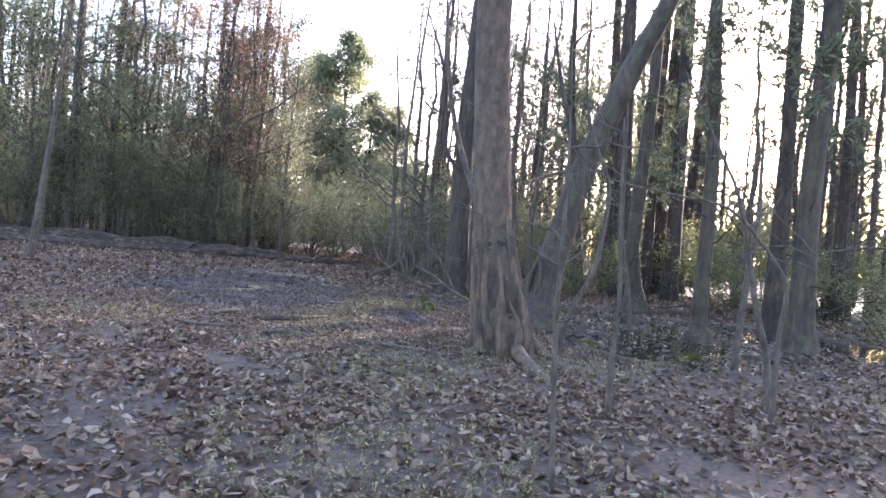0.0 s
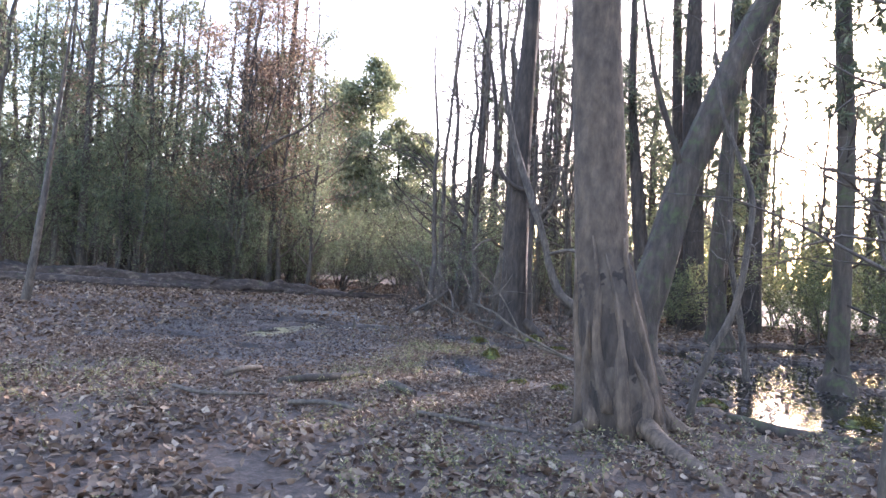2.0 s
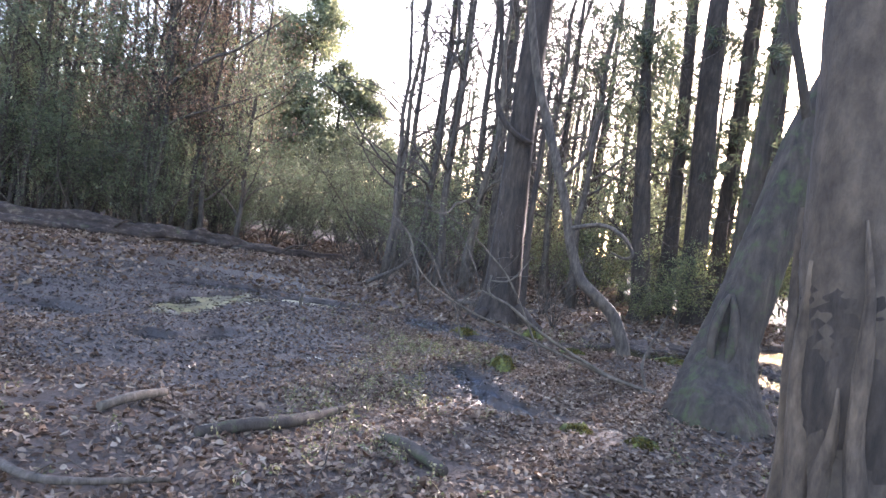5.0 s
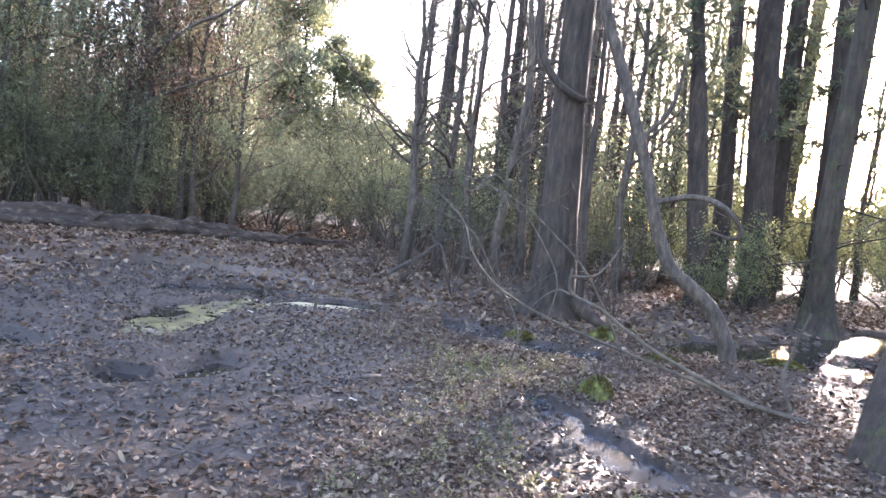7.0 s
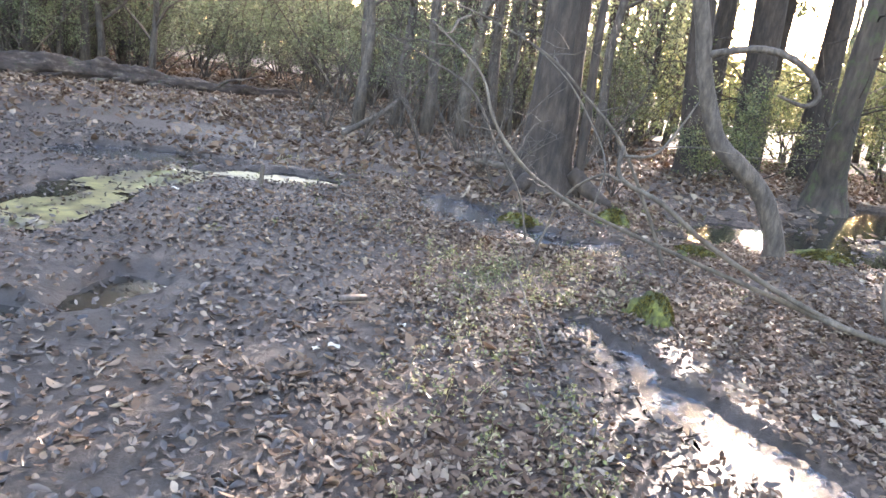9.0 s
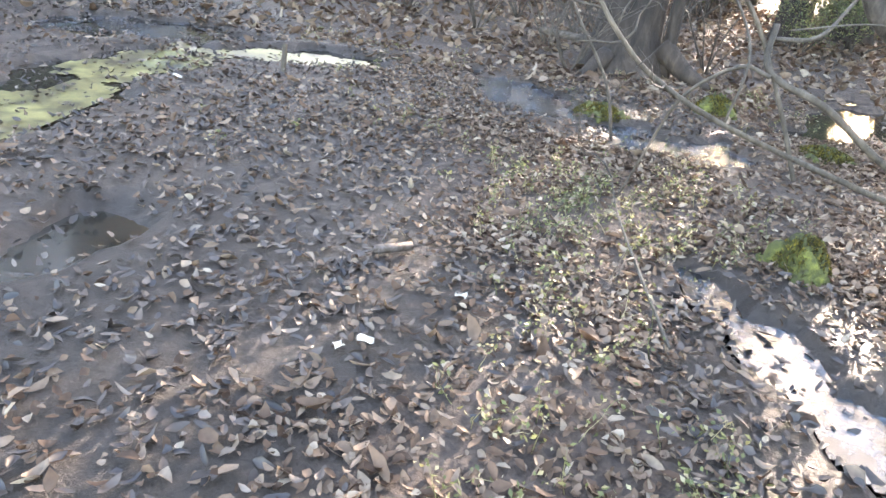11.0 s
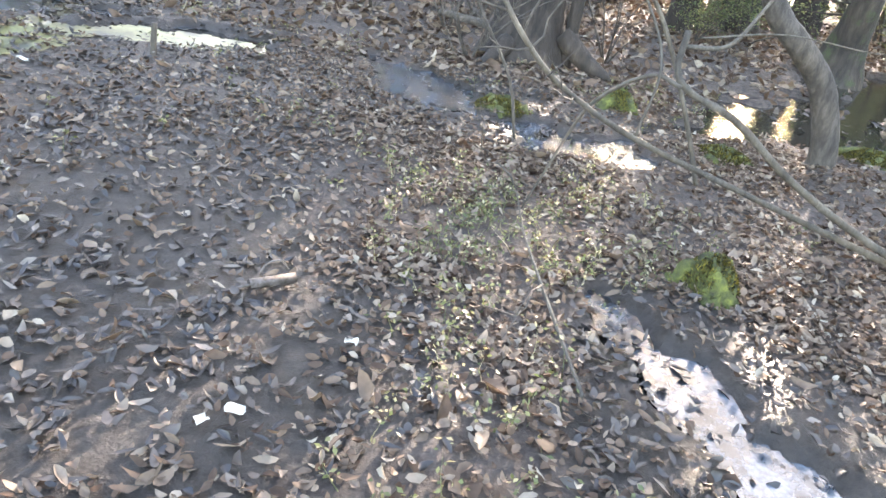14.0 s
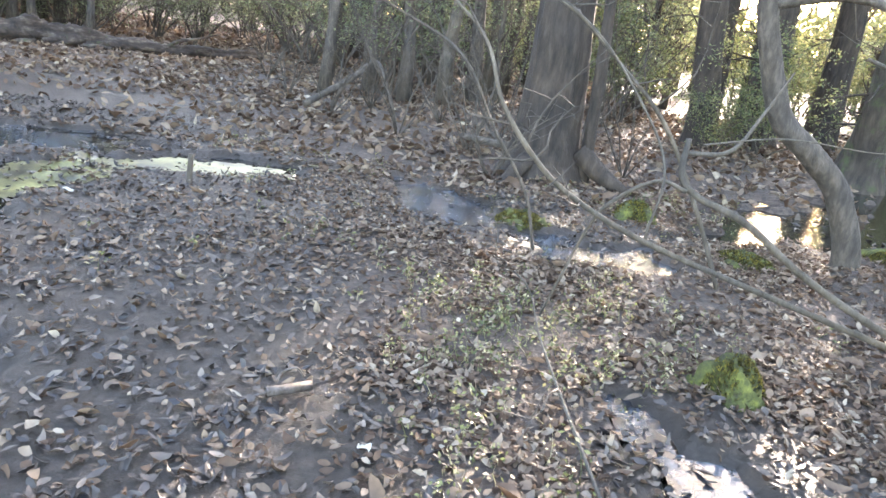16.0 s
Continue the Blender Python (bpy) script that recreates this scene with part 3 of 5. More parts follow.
for k in range(13):
    # plates of loose bark round the foot
    a = k * 6.283 / 13 + bg.uniform(-0.12, 0.12)
    hi = bg.uniform(0.75, 1.75) if k % 3 else bg.uniform(1.5, 1.95)
    lo = bg.uniform(-0.05, 0.25)
    strip, faces = [], []
    m = 10
    for q in range(m):
        z = lo + (hi - lo) * q / (m - 1)
        i = int(np.argmin(abs(bline[:, 2] + (-0.15) - z)))
        c, r = bline[i, :3], bline[i, 3]
        w = 0.23 * (1 - 0.92 * (q / (m - 1)) ** 1.5) * bg.uniform(0.65, 1.15) + 0.008
        aa = a + 0.12 * math.sin(q * 0.7 + k)
        peel = 0.042 * (1 - 0.7 * (q / (m - 1)) ** 3) + bg.uniform(0, 0.012)
        for s, out in ((-1, 0.0), (-0.5, peel), (0.5, peel), (1, 0.0)):
            ang = aa + s * w
            rr = r * (1.0 + 0.02) + out - 0.006 * (out == 0)
            strip.append((c[0] + rr * math.cos(ang), c[1] + rr * math.sin(ang), c[2]))
    for q in range(m - 1):
        for s in range(3):
            faces.append((q * 4 + s, q * 4 + s + 1, q * 4 + s + 5, q * 4 + s + 4))
    for e in (0, (m - 1) * 4):
        faces.append((e, e + 1, e + 2, e + 3) if e else (3, 2, 1, 0))
    part("bark_plate", mesh_from("bark_plate", strip, faces, BARK_STRIP, False), big, "loose shaggy bark plate")
for rows in ([(4.62, 8.6, 0.2, 0.09), (4.82, 8.2, 0.09, 0.08), (5.0, 7.75, 0.05, 0.068), (5.15, 7.3, 0.03, 0.055), (5.3, 6.8, -0.03, 0.04)],
             [(4.25, 8.6, 0.12, 0.08), (4.05, 8.42, 0.02, 0.06), (3.85, 8.3, -0.06, 0.04)],
             [(4.7, 8.9, 0.25, 0.14), (5.0, 9.0, 0.05, 0.1), (5.3, 9.1, -0.08, 0.05)]):
    ln = smooth_line(np.array(rows) - np.array([4.50, 8.82, -0.15, 0]), 6)
    part("root", mesh_from("root", *tube(ln, 10, 0.06, seed=8), BARK_STRIP, True), big, "surface root")

leaner, _, _ = own_tree("leaning_tree", "dark leaning tree with a broad mossy hollow foot",
    [(4.62, 12.15, -0.2, 0.66), (4.62, 12.2, 0.1, 0.5), (4.64, 12.3, 0.4, 0.37), (4.7, 12.45, 0.85, 0.29), (4.86, 12.55, 1.4, 0.265), (5.02, 12.6, 2.0, 0.235), (5.25, 12.7, 3.0, 0.225), (5.57, 12.8, 3.9, 0.215),
     (6.08, 13.0, 5.2, 0.19), (6.5, 13.1, 6.2, 0.17), (7.1, 13.3, 8.0, 0.12), (7.5, 13.4, 10.5, 0.04)], BARK_MOSS, 30, 12, 0.04, 7, 0.05,
    limbs=[[(5.25, 12.7, 3.0, 0.06), (5.05, 12.5, 3.5, 0.05), (4.75, 12.4, 4.4, 0.04), (4.5, 12.3, 5.6, 0.02)]], seed=6)

own_tree("pine_tree", "stout dark pine trunk on a low hummock",
    [(2.08, 17.75, -0.1, 0.58), (2.08, 17.75, 0.12, 0.45), (2.08, 17.75, 0.4, 0.365), (2.07, 17.75, 0.8, 0.33), (2.06, 17.75, 1.5, 0.292), (2.05, 17.75, 2.4, 0.265), (2.03, 17.75, 3.6, 0.242), (2.02, 17.75, 5.0, 0.222), (2.1, 17.8, 8.0, 0.17), (2.2, 17.8, 12.0, 0.1), (2.2, 17.8, 15.0, 0.03)],
    BARK_PINE, 32, 10, 0.03, 9, 0.04,
    limbs=[[(2.25, 17.5, 3.3, 0.045), (2.03, 17.38, 3.35, 0.055), (1.72, 17.38, 3.6, 0.055), (1.5, 17.45, 4.1, 0.052), (1.45, 17.5, 5.0, 0.05), (1.25, 17.5, 6.2, 0.04), (0.7, 17.5, 7.6, 0.02)],
           [(2.5, 17.55, 0.0, 0.07), (2.46, 17.5, 1.0, 0.06), (2.42, 17.48, 2.0, 0.05), (2.44, 17.5, 3.2, 0.045), (2.42, 17.55, 4.6, 0.03)],
           [(2.4, 17.55, 0.35, 0.12), (2.62, 17.45, 0.18, 0.1), (2.85, 17.35, 0.05, 0.07), (3.05, 17.25, -0.05, 0.04)],
           [(1.85, 17.4, 0.22, 0.1), (1.7, 17.2, 0.08, 0.07), (1.55, 17.0, -0.04, 0.04)]], seed=9)

own_tree("crooked_tree", "thin crooked tree bent in an S over the water",
    [(4.05, 15.25, -0.1, 0.12), (4.04, 15.25, 0.2, 0.098), (3.86, 15.25, 0.62, 0.09), (3.56, 15.25, 0.9, 0.085), (3.29, 15.25, 1.14, 0.08), (3.09, 15.25, 1.6, 0.07), (2.95, 15.25, 2.1, 0.066), (2.6, 15.25, 3.07, 0.07), (2.2, 15.25, 4.2, 0.062), (1.9, 15.25, 5.8, 0.045), (1.7, 15.25, 8.0, 0.012)],
    BARK_TWIG, 14, 9, 0.05,
    limbs=[[(3.02, 15.25, 1.82, 0.035), (3.46, 15.1, 1.92, 0.032), (3.74, 14.9, 1.82, 0.03), (3.93, 14.9, 1.6, 0.026), (3.86, 14.95, 1.5, 0.02), (3.64, 15.0, 1.56, 0.012)],
           [(2.8, 15.25, 2.5, 0.03), (3.1, 15.2, 2.9, 0.025), (3.2, 15.1, 3.5, 0.015)]], seed=12)

for label, rows, mat in [
    ("forked dark hardwood trunk beyond the water", [(5.2, 22, -0.1, 0.34), (5.15, 22, 0.6, 0.24), (4.95, 22, 2.0, 0.21), (4.76, 22, 3.75, 0.19), (4.6, 22, 5.2, 0.14), (4.45, 22, 6.75, 0.12), (4.3, 22, 11, 0.04)], BARK_PINE),
    ("straight dark pine trunk", [(6.55, 23, -0.1, 0.42), (6.5, 23, 0.6, 0.31), (6.4, 23, 2.4, 0.29), (6.13, 23, 7.2, 0.25), (6.0, 23, 14, 0.1)], BARK_PINE),
    ("tall pine trunk standing behind the others", [(7.95, 27, -0.1, 0.36), (7.95, 27, 1.0, 0.28), (7.97, 27, 3.0, 0.26), (7.98, 27, 8.7, 0.22), (8.1, 27, 16, 0.08)], BARK_PINE),
    ("slim pine trunk far in the wood", [(9.2, 30, -0.1, 0.32), (9.2, 30, 1.0, 0.24), (9.27, 30, 3.1, 0.22), (9.51, 30, 9.8, 0.18), (9.7, 30, 16, 0.06)], BARK_PINE),
    ("pine trunk with a flared mossy foot by the water", [(6.82, 20.1, -0.1, 0.5), (6.8, 20.1, 0.35, 0.3), (6.72, 19.9, 1.0, 0.21), (6.65, 19.7, 2.3, 0.19), (6.8, 19.6, 6.2, 0.16), (6.9, 19.6, 12, 0.06)], BARK_MOSS),
    ("slim trunk with a swollen foot standing in the swamp", [(7.63, 13.4, -0.2, 0.36), (7.62, 13.4, 0.15, 0.25), (7.61, 13.4, 0.6, 0.155), (7.59, 13.4, 3.3, 0.13), (7.4, 13.4, 6.5, 0.11), (7.3, 13.4, 11, 0.04)], BARK_MOSS),
    ("thick dark trunk standing in the swamp", [(9.18, 12.6, -0.2, 0.42), (9.16, 12.6, 0.3, 0.29), (9.14, 12.6, 1.0, 0.21), (9.12, 12.6, 2.9, 0.18), (9.2, 12.6, 6.3, 0.155), (9.3, 12.6, 12, 0.08)], BARK_MOSS),
    ("dark trunk at the far side of the swamp", [(9.52, 16, -0.2, 0.42), (9.52, 16, 0.3, 0.26), (9.5, 16, 3.7, 0.17), (9.43, 16, 7.5, 0.15), (9.4, 16, 13, 0.06)], BARK_PINE),
    ("straight pine trunk beyond the swamp", [(8.2, 24, -0.1, 0.34), (8.16, 24, 2.6, 0.25), (8.02, 24, 10.2, 0.18), (8.0, 24, 15, 0.05)], BARK_PINE),
    ("slender leaning pine trunk", [(6.15, 24.6, -0.1, 0.28), (6.05, 24.6, 3.4, 0.19), (5.69, 24.6, 10.1, 0.14), (5.6, 24.6, 14, 0.04)], BARK_PINE),
    ("slender straight pine trunk", [(7.42, 25, -0.1, 0.26), (7.44, 25, 2.6, 0.18), (7.44, 25, 10.2, 0.13), (7.5, 25, 14, 0.04)], BARK_PINE),
]:
    rows = [(x, y, z if z > 0 else zat(x, y) - 0.2, r) for x, y, z, r in rows]
    t, line, g = own_tree("pine_tree", label, rows, mat, 14, 6, 0.05, seed=int(rows[0][0] * 100))
    tufts = []
    for _ in range(30):
        k = g.integers(int(len(line) * 0.3), len(line))
        a = g.uniform(0, 6.28)
        b = branch_line(line[k, :3], (math.cos(a), math.sin(a), g.uniform(-0.1, 0.6)), g.uniform(0.4, 1.9), 0.02, g, 5, 0.01)
        part("limb", mesh_from("limb", *tube(b, 4), BARK_PINE, True), t)
        if line[k, 2] > 3.6:
            for tw in [b] + twigs_on(b, g, 3, 0.6, 0.008, 3):
                tufts += [p + g.normal(0, 0.1, 3) for p in tw[1:, :3]]
    c = np.repeat(np.array(tufts), 15, 0)
    d = g.normal(size=c.shape)
    d /= np.linalg.norm(d, axis=1)[:, None]
    part("crown", mesh_from("crown", *blades(c + d * 0.1, 0.22, 0.035, g, up=d * 1.5), NEEDLES), t)

for label, rows in [
    ("thin upright sapling at the edge of the path", [(5.79, 5.95, -0.05, 0.032), (5.78, 5.95, 0.5, 0.028), (5.8, 5.95, 1.03, 0.022), (5.74, 5.95, 1.9, 0.015), (5.7, 5.95, 2.7, 0.006)]),
    ("thin leaning sapling by the swamp", [(7.41, 7.0, -0.05, 0.04), (7.3, 7.0, 0.6, 0.034), (7.16, 7.0, 1.1, 0.03), (6.93, 7.0, 2.1, 0.022), (6.7, 7.0, 2.6, 0.015), (6.3, 7.0, 3.4, 0.006)]),
    ("very thin sapling beside the path", [(5.42, 3.8, -0.05, 0.02), (5.35, 3.8, 1.04, 0.016), (5.34, 3.8, 1.95, 0.01), (5.3, 3.8, 2.7, 0.004)]),
    ("crooked sapling at the water's edge", [(5.17, 9.65, -0.05, 0.046), (5.24, 9.65, 0.35, 0.042), (5.37, 9.65, 0.75, 0.04), (5.58, 9.65, 1.25, 0.038), (5.68, 9.65, 2.0, 0.033), (5.66, 9.65, 2.5, 0.03), (5.32, 9.65, 3.4, 0.02), (5.2, 9.7, 4.6, 0.01)]),
    ("slim sapling on a hummock in the swamp", [(6.43, 13.6, -0.1, 0.06), (6.25, 13.6, 1.0, 0.05), (6.06, 13.6, 2.0, 0.045), (6.0, 13.6, 3.7, 0.03), (5.9, 13.6, 6, 0.01)]),
    ("slim sapling beside the swamp", [(7.62, 10.0, -0.1, 0.05), (7.66, 10.0, 1.0, 0.045), (7.75, 10.0, 2.2, 0.035), (7.7, 10.0, 4.0, 0.01)]),
    ("thin sapling arching over towards the path", [(7.3, 6.6, -0.05, 0.03), (7.3, 6.6, 0.82, 0.026), (7.32, 6.6, 1.32, 0.022), (7.05, 6.6, 1.73, 0.018), (6.74, 6.6, 2.01, 0.014), (6.2, 6.6, 2.11, 0.011), (5.69, 6.6, 2.2, 0.008), (5.15, 6.6, 2.4, 0.004)]),
    ("thin bare stem bowed over the swamp's edge", [(9.5, 5.8, -0.05, 0.03), (9.32, 5.8, 0.88, 0.025), (8.94, 5.8, 1.16, 0.02), (8.45, 5.8, 1.49, 0.016), (7.94, 5.8, 1.71, 0.012), (7.29, 5.8, 1.63, 0.005)]),
    ("dark sapling leaning over the bank", [(-7.95, 14.2, -0.1, 0.11), (-7.85, 14.2, 0.7, 0.09), (-7.7, 14.2, 2.0, 0.075), (-7.6, 14.3, 4.0, 0.05), (-7.3, 14.3, 7.0, 0.015)]),
]:
    rows = [(x, y, z if z > 0 else zat(x, y) - 0.12, r) for x, y, z, r in rows]
    t, line, g = own_tree("sapling", label, rows, BARK_TWIG, 8, 6, 0.05, seed=int(rows[0][1] * 100), category="sapling")
    for b in twigs_on(line, g, 11, 0.75, 0.008, 6, 0.2):
        part("twig", mesh_from("twig", *join([tube(b, 4)] + [tube(x, 3) for x in twigs_on(b, g, 3, 0.3, 0.004, 3)]), BARK_TWIG, True), t)

own_tree("bare_tree", "leafless crooked tree arching over the fallen trunk",
    [(-9.19, 24.1, 0.05, 0.104), (-8.97, 23.7, 1.13, 0.085), (-8.81, 23.7, 3.13, 0.076), (-8.55, 23.7, 4.43, 0.067), (-7.36, 23.7, 5.43, 0.051), (-6.50, 23.7, 5.83, 0.037), (-5.16, 23.7, 6.87, 0.012)], BARK_TWIG, 10, 8, 0.05,
    limbs=[[(-8.82, 23.7, 2.84, 0.049), (-8.33, 23.7, 3.45, 0.044), (-7.60, 23.7, 3.84, 0.037), (-6.50, 23.7, 4.25, 0.027), (-5.36, 23.7, 4.73, 0.010)],
           [(-8.64, 23.7, 4.06, 0.043), (-9.19, 23.7, 5.28, 0.037), (-9.43, 23.7, 6.99, 0.024), (-9.07, 23.7, 8.94, 0.010)],
           [(-8.94, 23.7, 1.99, 0.037), (-10.04, 23.4, 2.72, 0.030), (-11.26, 23.4, 2.96, 0.022), (-12.48, 23.4, 3.70, 0.007)],
           [(-7.97, 23.7, 4.98, 0.037), (-7.60, 23.5, 6.26, 0.027), (-7.11, 23.4, 7.97, 0.010)]], seed=15, twig=7)
for lips in ([(4.50, 12.12, 0.55, 0.02), (4.46, 12.14, 0.8, 0.05), (4.50, 12.2, 1.05, 0.05), (4.60, 12.27, 1.3, 0.02)],
             [(4.58, 12.06, 0.5, 0.02), (4.64, 12.1, 0.78, 0.05), (4.66, 12.18, 1.05, 0.045), (4.62, 12.26, 1.3, 0.02)]):
    ln = smooth_line(np.array(lips) - np.array([4.62, 12.15, -0.2, 0]), 6)
    part("bark_lip", mesh_from("bark_lip", *tube(ln, 8, 0.06, seed=2), BARK_MOSS, True), leaner, "swollen bark lip of a hollow")

# ---------------------------------------------------------------- fallen wood
def fallen(name, label, rows, mat, seg=10, n=8, wob=0.06, ridges=0, ridge=0.0, seed=3, side=0, category="branch", sides=()):
    base = Vector(rows[0][:3])
    t = thing(name, base, label, category)
    off = np.array([*base, 0])
    ln = smooth_line(np.array(rows, float) - off, n)
    ln[:, 3] = np.maximum(ln[:, 3], 0.003)
    part("stem" if category == "branch" else "trunk", mesh_from("stem", *tube(ln, seg, wob, ridges, ridge, seed), mat, True), t)
    g = np.random.default_rng(seed)
    for lr in sides:
        ll = smooth_line(np.array(lr, float) - off, 6)
        part("side_branch", mesh_from("side_branch", *tube(ll, 7, 0.05, seed=seed), mat, True), t)
    if side:
        for b in twigs_on(ln, g, side, 0.6, 0.006, 6, 0.1):
            part("twig", mesh_from("twig", *join([tube(b, 4)] + [tube(x, 3) for x in twigs_on(b, g, 2, 0.25, 0.004, 3)]), BARK_TWIG, True), t)
    return t


LOG = [(-15.5, 18.6), (-12.4, 20.2), (-9.2, 22.0), (-7.4, 23.2), (-6.5, 23.85), (-5.6, 24.6), (-4.5, 25.6), (-3.6, 27.4)]
fallen("fallen_log", "long rotten fallen trunk with dark split bark lying on the ground",
       [(x, y, zat(x, y) + r * 0.75, r) for (x, y), r in zip(LOG, (0.29, 0.29, 0.27, 0.25, 0.22, 0.15, 0.13, 0.09))], BARK_LOG, 26, 30, 0.19, 5, 0.13, 21, category="log",
       sides=[[(-5.0, 25.0, 0.2, 0.05), (-4.7, 25.1, 0.42, 0.04), (-4.35, 25.2, 0.5, 0.025), (-3.9, 25.3, 0.66, 0.01)],
              [(-8.6, 22.2, 0.4, 0.05), (-8.2, 22.0, 0.62, 0.035), (-7.9, 21.9, 0.66, 0.015)]])
fallen("fallen_log", "shorter rotten log piece lying against the long one",
       [(x, y, zat(x, y) + 0.11, r) for x, y, r in ((-14.6, 18.2, 0.16), (-12.2, 19.5, 0.18), (-10.6, 20.4, 0.16), (-9.4, 21.2, 0.09))], BARK_LOG, 16, 14, 0.1, 5, 0.08, 22, category="log")
# crumbled wood and bark slabs heaped along the log
gl = np.random.default_rng(77)
for k in range(34):
    u = gl.uniform(0, 1)
    x, y = -14.5 + 10.0 * u + gl.normal(0, 0.12), 18.9 + 6.4 * u - abs(gl.normal(0.32, 0.18))
    a, L = 0.57 + gl.normal(0, 0.45), gl.uniform(0.25, 0.8)
    dx, dy = math.cos(a) * L / 2, math.sin(a) * L / 2
    z = zat(x, y)
    r = gl.uniform(0.035, 0.085)
    fallen("wood_chunk", "broken chunk of dark rotten wood beside the fallen trunk",
           [(x - dx, y - dy, z + r * 0.6, r * 0.6), (x - dx * 0.3, y - dy * 0.3, z + r, r), (x + dx * 0.4, y + dy * 0.4, z + r * 1.1, r * 0.9), (x + dx, y + dy, z + r * gl.uniform(0.5, 2.4), r * 0.35)],
           BARK_LOG, 8, 4, 0.16, 3, 0.12, 300 + k, category="log")

fallen("fallen_branch", "long pale fallen limb arching up from the damp ground",
       [(4.3, 13.0, 0.03, 0.0219), (3.75, 13.25, 0.1, 0.0196), (3.3, 13.45, 0.2, 0.0173), (2.6, 13.45, 0.4, 0.0150), (1.95, 13.3, 0.62, 0.0133), (1.58, 13.2, 0.8, 0.0121), (1.38, 13.1, 0.96, 0.0110), (1.22, 13.15, 1.16, 0.0092), (1.1, 13.25, 1.42, 0.0075), (0.75, 13.5, 1.7, 0.0034)],
       BARK_PALE, 10, 8, 0.04, seed=31, side=7)
fallen("fallen_branch", "thick crooked limb with a broken upturned elbow",
       [(4.3, 13.15, 0.02, 0.0230), (3.75, 13.3, 0.1, 0.0207), (3.2, 13.4, 0.3, 0.0190), (2.76, 13.4, 0.52, 0.0178), (2.42, 13.4, 0.74, 0.0173), (2.2, 13.45, 0.82, 0.0167), (2.12, 13.5, 0.9, 0.0162), (2.13, 13.55, 1.07, 0.0144)],
       BARK_PALE, 10, 8, 0.06, seed=32,
       sides=[[(2.13, 13.55, 1.0, 0.0115), (2.35, 13.6, 1.03, 0.0104), (2.5, 13.7, 1.2, 0.0081), (2.62, 13.75, 1.42, 0.0046)],
              [(2.2, 13.55, 1.05, 0.0046), (2.6, 13.6, 1.12, 0.0040), (3.1, 13.7, 1.1, 0.0029), (3.5, 13.8, 1.14, 0.0023)],
              [(2.14, 13.45, 0.84, 0.0115), (2.0, 13.5, 0.86, 0.0104), (1.8, 13.6, 0.66, 0.0092), (1.7, 13.7, 0.3, 0.0075), (1.62, 13.75, 0.0, 0.0058)],
              [(1.95, 13.3, 0.62, 0.0069), (2.0, 13.4, 0.95, 0.0063), (1.85, 13.6, 1.25, 0.0058), (1.65, 13.8, 1.5, 0.0046), (1.3, 14.0, 1.75, 0.0029)],
              [(4.1, 13.3, 0.05, 0.0196), (4.05, 13.45, 0.3, 0.0173), (4.15, 13.6, 0.55, 0.0138), (4.3, 13.7, 0.9, 0.0069)]])
fallen("fallen_branch", "slender arching bare limb leaning through the thicket",
       [(2.85, 14.5, 0.05, 0.0158), (2.62, 14.5, 0.5, 0.0144), (2.3, 14.5, 1.02, 0.0130), (1.95, 14.5, 1.35, 0.0108), (1.6, 14.5, 1.62, 0.0086), (1.05, 14.6, 1.85, 0.0086), (0.3, 14.6, 2.06, 0.0036)], BARK_PALE, 8, 8, 0.03, seed=33, side=8)
fallen("fallen_branch", "thin bare arching stem beside the dark pine",
       [(1.72, 15.0, 0.0, 0.0122), (1.6, 15.0, 0.4, 0.0115), (1.32, 15.0, 0.82, 0.0101), (1.04, 15.0, 1.26, 0.0115), (0.57, 15.0, 1.5, 0.0072), (0.0, 15.0, 1.75, 0.0029)], BARK_TWIG, 7, 8, 0.03, seed=34, side=7)
